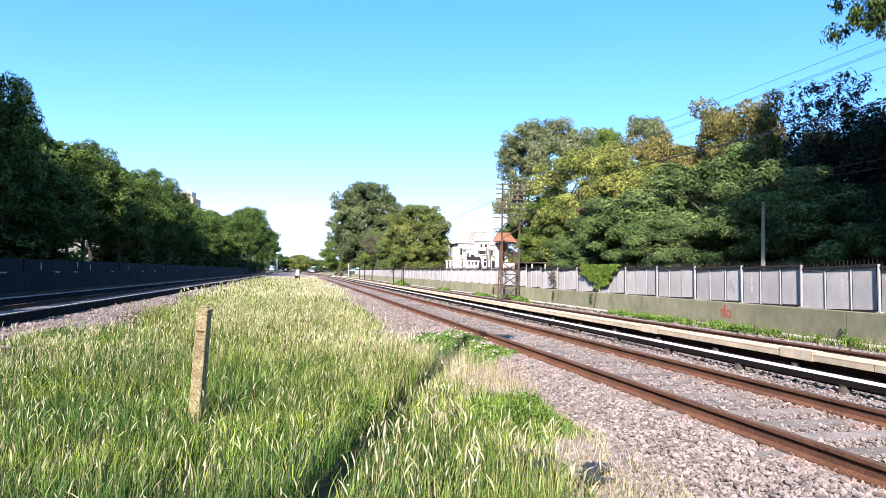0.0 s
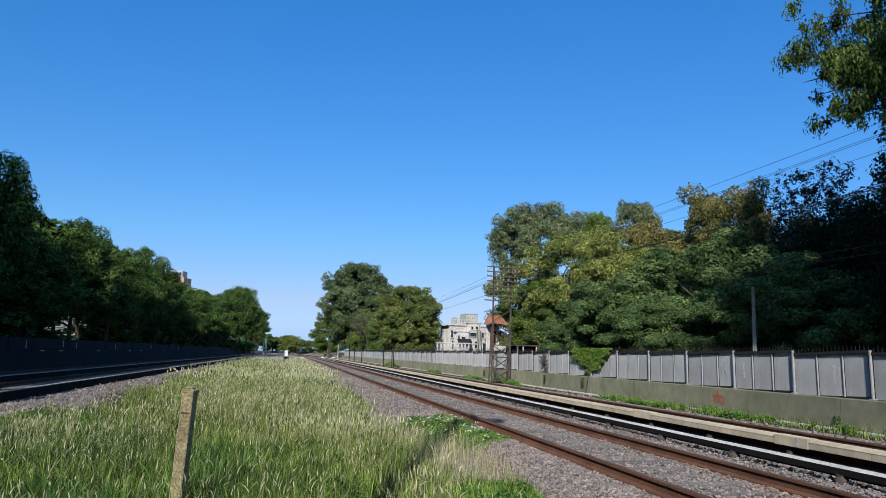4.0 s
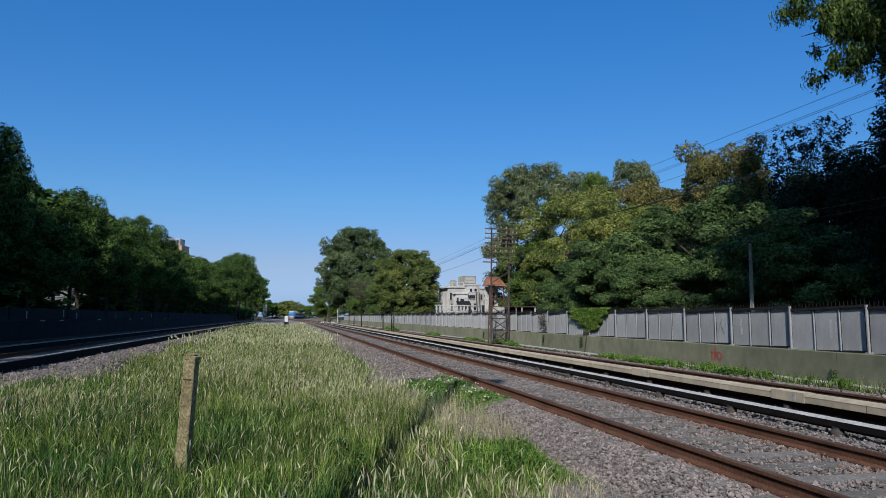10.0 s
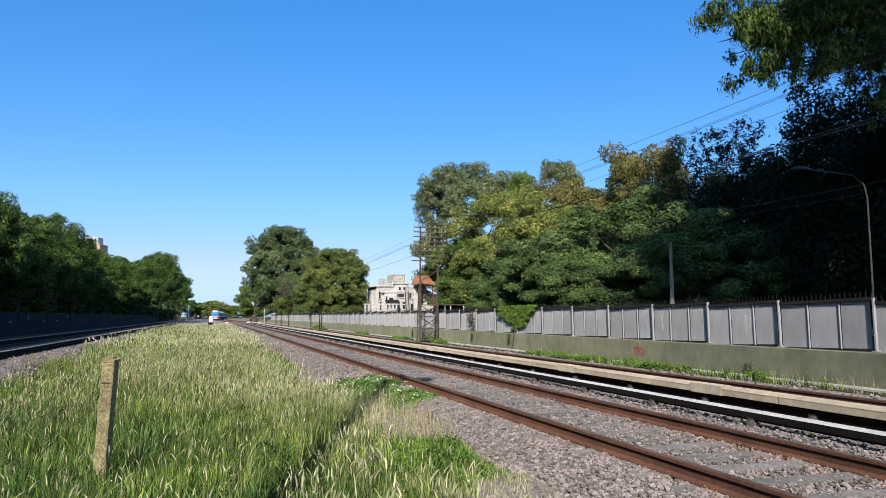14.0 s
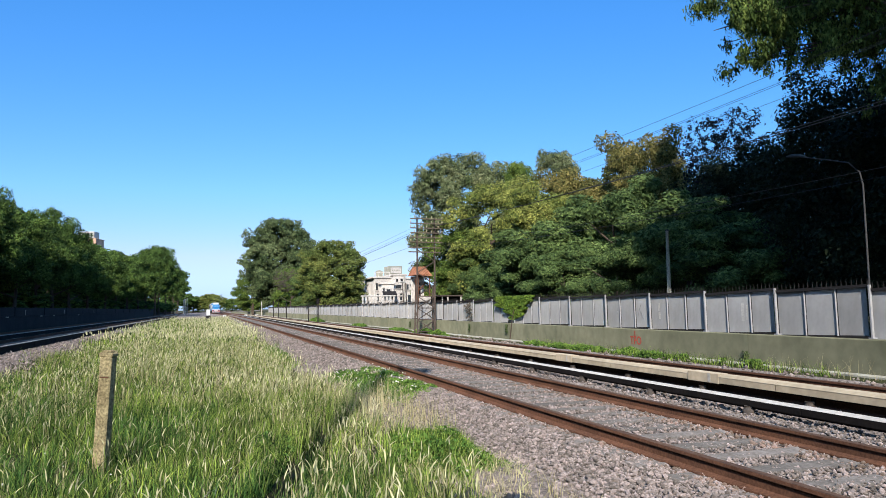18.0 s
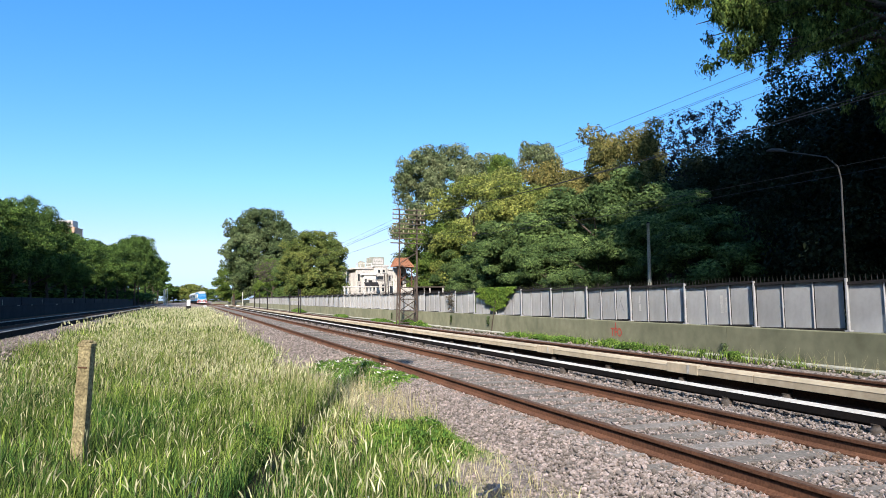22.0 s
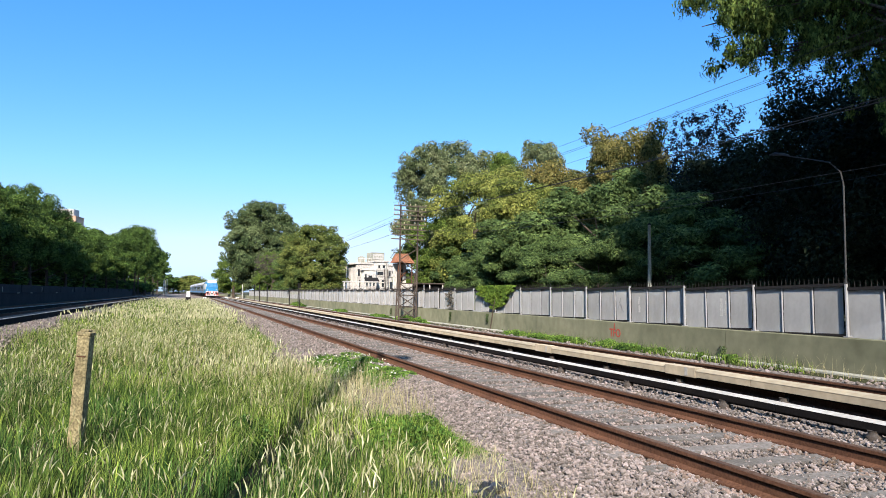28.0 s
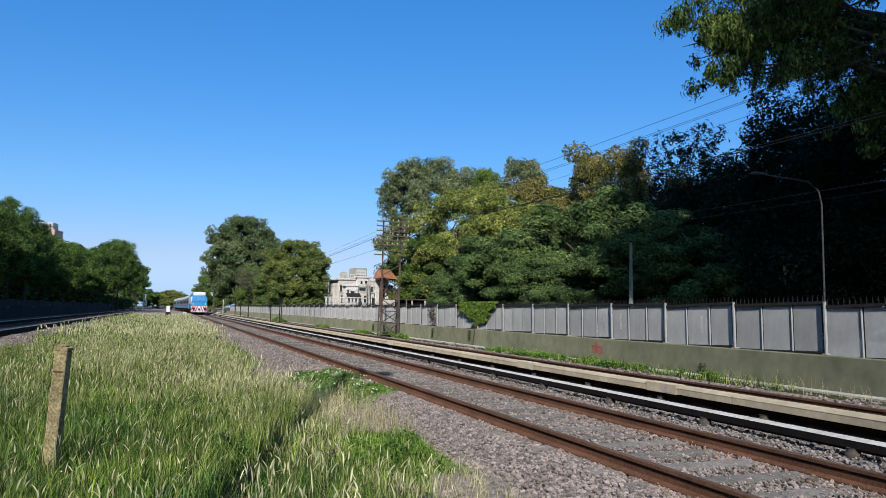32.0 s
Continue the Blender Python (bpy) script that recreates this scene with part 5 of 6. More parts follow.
tower.matrix_basis = pose(*TOWERS[0], -0.16, 0, 1.2, 0)
for x, y in TOWERS[1:]:
    copy_thing(tower, pose(x, y, -0.16))


def wire(a, b, sag, r, label):
    a, b = Vector(a), Vector(b)
    n = 16
    bm = tube(bmesh.new(), [a.lerp(b, k / n) - Vector((0, 0, sag * 4 * (k / n) * (1 - k / n))) for k in range(n + 1)], [r] * (n + 1), 5)
    return tagged(part("overhead_wire", bm, M_WIRE, None), label, "wire", "overhead wires")


# x beside the tower, height at the tower and at the next one behind, thickness
for k, (x, z, low, thick) in enumerate(((-0.88, 6.35, 6.3, 0.005), (-0.66, 6.1, 6.15, 0.005), (-0.3, 6.35, 6.25, 0.005), (0.3, 6.1, 6.1, 0.005), (0.66, 5.83, 5.0, 0.011), (0.5, 5.77, 5.12, 0.009), (0.66, 4.5, 3.7, 0.006), (0.5, 4.75, 3.85, 0.005))):
    wire((11.4 + x, 41.4, z), (11.9 + x * 0.4, -3.1, low), 0.3 + 0.03 * (k % 4), thick, "dark telegraph wire strung between the towers")
for x, z, far, thick in ((-0.86, 5.62, 6.2, 0.006), (-0.9, 5.38, 5.9, 0.006), (-0.84, 5.3, 5.75, 0.012), (-0.92, 4.6, 5.2, 0.008)):
    wire((11.4 + x, 41.4, z), (14.0 + x, 101.9, far), 0.12, thick, "dark telegraph wire running on to the farther tower")

# ---- lamp post, utility pole and far line equipment ----


def make_street_lamp():
    root = tagged(empty("street_lamp", pose(14.0, 13.8, -0.1)), "grey street lamp with a curved arm behind the fence", "street lamp")
    part("pole", tube(bmesh.new(), [(0, 0, 0), (0, 0, 2), (0.0, 0.02, 4.0), (-0.03, 0.06, 4.3), (-0.12, 0.28, 4.55)], [0.024, 0.022, 0.020, 0.018, 0.017], 8), M_GALV, root, smooth=True)
    part("arm", tube(bmesh.new(), [(-0.12, 0.28, 4.55), (-0.26, 0.75, 4.70), (-0.36, 1.4, 4.88)], [0.017, 0.014, 0.012], 8), M_GALV, root, smooth=True)
    bm = tube(bmesh.new(), [(-0.34, 1.3, 4.87), (-0.38, 1.45, 4.92), (-0.42, 1.7, 4.97), (-0.45, 1.85, 4.97)], [0.02, 0.035, 0.04, 0.015], 8)
    part("lamp_head", bm, M_GALV, root, "grey lamp head", True)


make_street_lamp()
ob = tagged(empty("utility_pole", pose(15.0, 23.2, -0.1)), "thin weathered concrete pole among the trees", "pole")
part("pole", tube(bmesh.new(), [(0, 0, 0), (0, 0, 2), (0, 0, 3.9)], [0.08, 0.066, 0.052], 8), M_LEDGE, ob, smooth=True)
part("cap", tube(bmesh.new(), [(0, 0, 3.9), (0, 0, 3.95)], [0.07, 0.05], 8), M_IRON, ob)

# tall mast behind the camera, whose long shadow lies over the grass and the rails
mast = tagged(empty("signal_mast", pose(-2.43, -1.8, -0.44)), "tall thin steel mast standing in the grass", "mast")
part("pole", tube(bmesh.new(), [(0, 0, 0), (0, 0, 5), (0, 0, 10.6)], [0.12, 0.115, 0.11], 10), M_GALV, mast, smooth=True)
part("head", box(bmesh.new(), 0.35, 1.05, -0.12, 0.12, 10.5, 11.0, 0.03), M_IRON, mast, "dark signal head")

ob = tagged(empty("notice_frame", pose(10.3, 82, -0.15)), "thin steel frame with a pale board by the track", "sign frame")
for x, hgt in ((-0.45, 2.0), (0.45, 2.5), (0.62, 2.5)):
    part("upright", bar(bmesh.new(), (x, 0, 0), (x, 0, hgt), 0.05), M_IRON, ob)
part("board", box(bmesh.new(), -0.45, 0.45, -0.03, 0.03, 1.3, 1.5), M_LEDGE, ob, "pale board")
for x, y, hgt in ((10.6, 128, 2.6), (10.7, 140, 3.0), (10.9, 118, 2.4), (10.9, 176, 3.2), (-5.5, 300, 6), (-6.0, 330, 6), (-6.5, 280, 5.5), (-7, 350, 6)):
    o = tagged(empty("line_post", pose(x + bend(y), y, -0.2)), "slim upright post beside the line", "post", "posts along the line")
    part("shaft", tube(bmesh.new(), [(0, 0, 0), (0, 0, hgt)], [0.12 if y > 250 else 0.08] * 2, 6), M_WALL_WHITE if y > 170 else M_IRON, o)
part("bracket", bar(bmesh.new(), (0, 0, 10.55), (0.4, 0, 10.75), 0.03), M_GALV, mast)
ob = tagged(empty("equipment_cabinet", pose(-0.45, 215, -0.4)), "white trackside equipment cabinet", "cabinet")
part("body", box(bmesh.new(), -0.45, 0.45, -0.3, 0.3, 0.1, 1.75, 0.02), M_WHITEPAINT, ob)
part("roof", box(bmesh.new(), -0.5, 0.5, -0.36, 0.36, 1.75, 1.85, 0.02), M_WHITEPAINT, ob)
part("plinth", box(bmesh.new(), -0.5, 0.5, -0.35, 0.35, -0.1, 0.1), M_WHITEPAINT, ob)
ob = tagged(empty("junction_box", pose(-0.25, 120, -0.42)), "small dark metal junction box on legs", "box")
part("body", box(bmesh.new(), -0.35, 0.35, -0.25, 0.25, 0.5, 0.95, 0.02), M_IRON, ob)
for x in (-0.28, 0.28):
    part("leg", box(bmesh.new(), x - 0.05, x + 0.05, -0.2, 0.2, 0, 0.5), M_IRON, ob)
for x, y in ((3.0, 175), (7.6, 178), (10.0, 178)):
    ob = tagged(empty("signal_lamp", pose(x, y, -0.3)), "low white ground signal by the rails", "signal")
    part("body", box(bmesh.new(), -0.35, 0.35, -0.2, 0.2, 0, 0.45, 0.05), M_WHITEPAINT, ob)
    part("lens", tube(bmesh.new(), [(0, -0.2, 0.25), (0, -0.24, 0.25)], [0.1, 0.09], 10), M_BLACK, ob)

# torn black plastic in the grass edge
for k, (x, y, s) in enumerate(((2.15, 6.5, 0.12), (2.55, 6.35, 0.1), (2.0, 6.95, 0.09), (2.4, 6.1, 0.12))):
    bm = bmesh.new()
    bmesh.ops.create_grid(bm, x_segments=7, y_segments=5, size=s)
    for v in bm.verts:
        v.co.z = 0.10 * noise.noise((v.co.x * 9, v.co.y * 9, k)) + 0.03
        v.co.x += 0.05 * noise.noise((v.co.x * 12, v.co.y * 12, k + 9))
    bm.normal_update()
    bmesh.ops.solidify(bm, geom=bm.faces[:], thickness=0.004)
    ob = part("plastic_scrap", bm, M_PLASTIC, None)
    ob.matrix_basis = pose(x, y, ground_z(x) + 0.08, 8, -6, 40 * k)
    tagged(ob, "crumpled scrap of torn black plastic sheet", "rubbish", "plastic scraps")

# ---- buildings ----


def house(name, x, y, turn, w, d, h, mat, label, floors=2, cols=4, roof=None):
    """A block w along its front, d deep; the front faces -y of its own space."""
    root = tagged(empty(name, pose(x, y, -0.1, 0, 0, turn)), label, "building")
    part("wall", box(bmesh.new(), -w / 2, w / 2, 0, d, 0, h), mat, root)
    if roof:
        bm = bmesh.new()
        o = 0.22
        a = [bm.verts.new(p) for p in ((-w / 2 - o, -o, h), (w / 2 + o, -o, h), (w / 2 + o, d + o, h), (-w / 2 - o, d + o, h), (-w / 2 - o, d / 2, h + roof), (w / 2 + o, d / 2, h + roof))]
        for f in ((0, 1, 5, 4), (2, 3, 4, 5), (1, 2, 5), (3, 0, 4), (3, 2, 1, 0)):
            bm.faces.new([a[i] for i in f])
        part("roof", bm, M_TILE, root, "terracotta tiled roof")
    else:
        part("roof", box(bmesh.new(), -w / 2 - 0.12, w / 2 + 0.12, -0.12, d + 0.12, h, h + 0.3, 0.03), mat, root, "low flat parapet")
    for i in range(1, floors):
        part("string_course", box(bmesh.new(), -w / 2 - 0.08, w / 2 + 0.08, -0.1, -0.003, i * h / floors - 0.1, i * h / floors + 0.06), M_WALL_WHITE, root)
    for i in range(floors):
        for j in range(cols):
            cx = -w / 2 + (j + 0.5) * w / cols
            z = (i + 0.35) * h / floors
            win = part("window", box(bmesh.new(), cx - 0.15 * w / cols - 0.05, cx + 0.15 * w / cols + 0.05, -0.05, 0.02, z, z + 0.36 * h / floors), M_PANE, root, "dark recessed window")
            part("sill", box(bmesh.new(), cx - 0.25 * w / cols, cx + 0.25 * w / cols, -0.14, 0.0, z - 0.12, z - 0.01), M_WALL_WHITE, win)
    return root


def make_villa():
    """Old pale house of several wings with a boxy rooftop room."""
    root = tagged(empty("white_house", pose(0, 100, -0.1)), "old pale two-storey villa with flat roofs and dark openings", "building")

    def wing(nm, x0, x1, y0, y1, h, eave=0.18):
        w = part(nm, box(bmesh.new(), x0, x1, y0, y1, 0, h), M_WALL_WHITE, root)
        part("cornice", box(bmesh.new(), x0 - eave, x1 + eave, y0 - eave, y1 + eave, h, h + 0.22, 0.03), M_WALL_WHITE, root)
        return w

    def hole(x0, x1, y, z0, z1):
        win = part("window", box(bmesh.new(), x0, x1, y - 0.04, y + 0.05, z0, z1), M_PANE, root, "dark recessed window")
        part("sill", box(bmesh.new(), x0 - 0.08, x1 + 0.08, y - 0.16, y - 0.045, z0 - 0.1, z0 - 0.005), M_WALL_WHITE, win)
        part("lintel", box(bmesh.new(), x0 - 0.1, x1 + 0.1, y - 0.12, y - 0.045, z1 + 0.005, z1 + 0.12), M_WALL_WHITE, win)

    wing("left_wing", 20.7, 23.0, 0.8, 7, 5.25, 0.25)
    wing("middle_wing", 23.05, 24.8, 0.0, 7, 5.55)
    wing("right_wing", 24.85, 26.2, 0.5, 7, 5.1)
    wing("porch_wing", 21.4, 23.0, -0.9, 0.75, 4.4)
    room = part("rooftop_room", box(bmesh.new(), 23.0, 24.85, 2.2, 5, 5.8, 6.95, 0.02), M_LEDGE, root, "grey box room on the flat roof")
    part("pale_panel", box(bmesh.new(), 23.3, 24.7, 2.13, 2.19, 6.0, 6.75), M_WALL_WHITE, room, "faded pale panel")
    for k in range(4):
        part("bar", box(bmesh.new(), 23.42 + 0.31 * k, 23.6 + 0.31 * k, 2.10, 2.125, 6.25 + 0.05 * (k % 2), 6.45), M_LEDGE, room)
    for x0, x1, y, z0, z1 in ((20.95, 21.2, 0.8, 3.7, 4.6), (22.0, 22.5, -0.9, 3.3, 3.75), (21.55, 21.75, -0.9, 2.4, 3.9), (23.45, 24.2, 0, 3.85, 4.3), (23.5, 23.75, 0, 4.75, 5.15), (24.1, 24.4, 0, 4.8, 5.15),
                              (24.0, 24.3, 0, 2.3, 3.2), (25.05, 25.3, 0.5, 3.7, 4.4), (25.55, 25.85, 0.5, 3.7, 4.4), (25.2, 25.6, 0.5, 2.0, 3.0), (21.1, 21.3, 0.8, 2.2, 3.2), (22.65, 22.85, -0.9, 2.4, 3.2)):
        hole(x0, x1, y, z0, z1)
    for z in (2.9, 4.55):
        part("string_course", box(bmesh.new(), 23.02, 24.83, -0.09, -0.003, z - 0.08, z + 0.05), M_WALL_WHITE, root)
    part("downpipe", box(bmesh.new(), 24.55, 24.63, -0.1, -0.004, 0.2, 5.4), M_LEDGE, root, "grey downpipe")
    # two raking struts lean on the front
    for x in (24.1, 24.5):
        part("strut", bar(bmesh.new(), (x, -1.6, 1.5), (x + 0.25, -0.05, 4.6), 0.06), M_STEEL, root, "dark raking strut")
    for k in range(5):
        part("rail_post", box(bmesh.new(), 20.8 + 0.5 * k, 20.86 + 0.5 * k, 0.9, 0.96, 5.48, 6.0), M_WALL_WHITE, root)
    part("roof_rail", box(bmesh.new(), 20.8, 22.9, 0.9, 0.96, 6.0, 6.06), M_WALL_WHITE, root)


make_villa()
house("cream_house", 20.2, 112, 10, 3.0, 7, 5.4, M_WALL_CREAM, "cream-coloured house with flat roof", 2, 2)
house("low_white_house", 20.6, 66, 4, 3.6, 6, 3.0, M_WALL_WHITE, "low pale outbuilding behind the fence", 1, 2)


def make_carport():
    """Open shelter, dark inside, with white posts along its front."""
    root = tagged(empty("carport", pose(14.2, 49, -0.12)), "dark open carport with slim white posts behind the fence", "carport")
    # the unlit inside is put into the near-black colour of these walls
    part("back_wall", box(bmesh.new(), 0.0, 2.6, 2.9, 3.0, 0, 2.1), M_SHADE_WALL, root)
    part("side_wall", box(bmesh.new(), 2.52, 2.6, 0.1, 2.89, 0, 2.1), M_SHADE_WALL, root)
    part("roof", box(bmesh.new(), -0.1, 2.75, -0.12, 3.1, 2.103, 2.18, 0.02), M_STEEL, root, "thin brown sheet roof")
    for x in (0.42, 0.8, 1.7, 2.45):
        part("post", tube(bmesh.new(), [(x, 0, 0), (x, 0, 2.1)], [0.045, 0.045], 8), M_WALL_WHITE, root, "slim white post")


make_carport()


def make_brick_house():
    root = tagged(empty("brick_house", pose(13.56, 50, -0.1) @ Matrix.Diagonal((0.58, 1, 1, 1))), "small pale house with brown brick pier and terracotta porch roof", "building")
    part("pier", box(bmesh.new(), -0.70, -0.46, 0, 0.3, 0, 3.66, 0.01), M_BRICK, root, "brown brick corner pier")
    part("back_wall", box(bmesh.new(), -0.66, 0.86, 1.5, 1.7, 0, 3.5), M_WALL_WHITE, root)
    part("low_wall", box(bmesh.new(), -0.45, 0.95, 0.02, 0.2, 0, 2.1, 0.01), M_WALL_WHITE, root, "low pale wall of the porch")
    part("eave_beam", box(bmesh.new(), -0.72, 0.98, -0.05, 0.12, 3.42, 3.54), M_BRICK, root, "brown eave beam")
    part("corner_post", box(bmesh.new(), 0.84, 0.92, 0.02, 0.14, 2.1, 3.42), M_BRICK, root, "thin brown post")
    part("doorway", box(bmesh.new(), 0.0, 0.42, 1.46, 1.495, 1.2, 3.1), M_PANE, root, "dark doorway")
    part("raking_beam", bar(bmesh.new(), (-0.45, 0.9, 2.3), (0.7, 0.9, 3.0), 0.06), M_BRICK, root, "dark raking stair beam")
    bm = bmesh.new()
    a = [bm.verts.new(p) for p in ((-0.92, -0.3, 3.54), (1.08, -0.3, 3.46), (1.08, 1.9, 3.54), (-0.92, 1.9, 3.54), (-0.78, 0.85, 4.12), (0.72, 0.85, 4.12))]
    for f in ((0, 1, 5, 4), (2, 3, 4, 5), (1, 2, 5), (3, 0, 4), (3, 2, 1, 0)):
        bm.faces.new([a[i] for i in f])
    roof = part("roof", bm, M_TILE, root, "terracotta tiled roof")
    rung = to_mesh(tube(bmesh.new(), [(0, 0, 0), (0, 1.1, 0.58)], [0.04, 0.04], 6), "ridge_tile", True)
    for k in range(9):
        link_mesh("ridge_tile", rung, M_TILE, roof, matrix=pose(-0.74 + 0.18 * k, -0.26, 3.56))


make_brick_house()
tower_house = house("orange_tower", -46.9, 330, -12, 8, 9, 29.9, M_WALL_ORANGE, "orange rendered apartment block above the trees", 8, 3)
crown_part = part("rooftop_room", box(bmesh.new(), -3.2, 3.2, 0.5, 6, 30.25, 32.9, 0.05), M_WALL_WHITE, tower_house, "pale rooftop room")
for k in range(4):
    part("slot", box(bmesh.new(), -2.6 + 1.5 * k, -2.1 + 1.5 * k, 0.42, 0.49, 30.8, 32.4), M_PANE, crown_part)
# the duller ledge tone puts the trees' shade into the apartment walls
house("apartment_block", -30, 62, 40, 12, 9, 6, M_LEDGE, "pale apartment block behind the street trees", 2, 5)
house("apartment_block", -32, 92, 40, 14, 9, 6, M_LEDGE, "pale apartment block behind the street trees", 2, 5)
house("apartment_block", -30, 130, 40, 14, 9, 6.5, M_LEDGE, "cream apartment block behind the street trees", 2, 5)


def make_car():
    root = tagged(empty("parked_car", pose(15.3, 12.07, -0.13)), "white car parked in the shade behind the fence", "car")
    side = [(-2.05, 0.3), (-2.05, 0.62), (-1.9, 0.78), (-1.05, 0.86), (-0.45, 1.24), (0.75, 1.26), (1.5, 0.9), (2.0, 0.82), (2.08, 0.5), (2.05, 0.3)]
    bm = bmesh.new()
    rows_ = [[bm.verts.new((sx * (0.8 if z < 0.95 else 0.62), y, z)) for y, z in side] for sx in (-1, 1)]
    for i in range(len(side)):
        bm.faces.new((rows_[0][i], rows_[0][(i + 1) % len(side)], rows_[1][(i + 1) % len(side)], rows_[1][i]))
    bm.faces.new(rows_[0][::-1])
    bm.faces.new(rows_[1])
    bmesh.ops.recalc_face_normals(bm, faces=bm.faces)
    bmesh.ops.bevel(bm, geom=bm.edges[:], offset=0.05, segments=2, affect="EDGES")
    part("body", bm, M_WHITEPAINT, root)
    for sx in (-1, 1):
        bm = bmesh.new()
        bm.faces.new([bm.verts.new(p) for p in ((sx * 0.795, -0.85, 0.9), (sx * 0.68, -0.42, 1.16), (sx * 0.68, 0.7, 1.18), (sx * 0.795, 1.25, 0.92))])
        bm.normal_update()
        bmesh.ops.solidify(bm, geom=bm.faces[:], thickness=0.02)
        part("side_window", bm, M_PANE, root)
        for y in (-1.3, 1.3):
            w = part("wheel", tube(bmesh.new(), [(sx * 0.68, y, 0.3), (sx * 0.84, y, 0.3)], [0.3, 0.3], 18), M_PLASTIC, root)
            part("rim", tube(bmesh.new(), [(sx * 0.835, y, 0.3), (sx * 0.85, y, 0.3)], [0.19, 0.17], 14), M_POSTMETAL, w)


make_car()

# pale balustrade and roof clutter of the houses
bal = tagged(empty("balustrade", pose(19.0, 90, -0.1, 0, 0, 3)), "pale balustrade of short pillars behind the fence", "balustrade")
part("coping", box(bmesh.new(), -2.1, 2.1, -0.15, 0.15, 2.7, 2.85, 0.02), M_WALL_WHITE, bal)
part("base_wall", box(bmesh.new(), -2.1, 2.1, -0.12, 0.12, 0, 1.9), M_WALL_WHITE, bal)
pil = to_mesh(tube(bmesh.new(), [(0, 0, 1.9), (0, 0, 2.1), (0, 0, 2.4), (0, 0, 2.7)], [0.11, 0.07, 0.13, 0.09], 8), "pillar", True)
for k in range(10):
    link_mesh("pillar", pil, M_WALL_WHITE, bal, matrix=pose(-1.9 + 0.42 * k, 0, 0))
tank = tagged(empty("water_tank", pose(22.3, 105, 5.37)), "squat pale water tank on a flat roof", "water tank")
part("drum", tube(bmesh.new(), [(0, 0, 0), (0, 0, 0.9), (0, 0, 1.05)], [0.5, 0.5, 0.2], 14), M_LEDGE, tank, smooth=True)
awn = tagged(empty("awning", pose(22.3, 98.75, 2.9, 0, 0, 0)), "dark canvas awning over a doorway", "awning")
bm = bmesh.new()
for k in range(5):
    bm.faces.new([bm.verts.new(p) for p in ((-0.9 + 0.36 * k, -0.8, 0), (-0.9 + 0.36 * (k + 1), -0.8, 0), (-0.9 + 0.36 * (k + 1), 0.3, 0.5), (-0.9 + 0.36 * k, 0.3, 0.5))])
bmesh.ops.remove_doubles(bm, verts=bm.verts, dist=0.001)
bmesh.ops.solidify(bm, geom=bm.faces[:], thickness=0.03)
part("canvas", bm, M_IRON, awn)
for x in (-0.85, 0.85):
    part("stay", bar(bmesh.new(), (x, -0.78, 0), (x, 0.32, -0.3), 0.02), M_GALV, awn)

# ---- the train ----


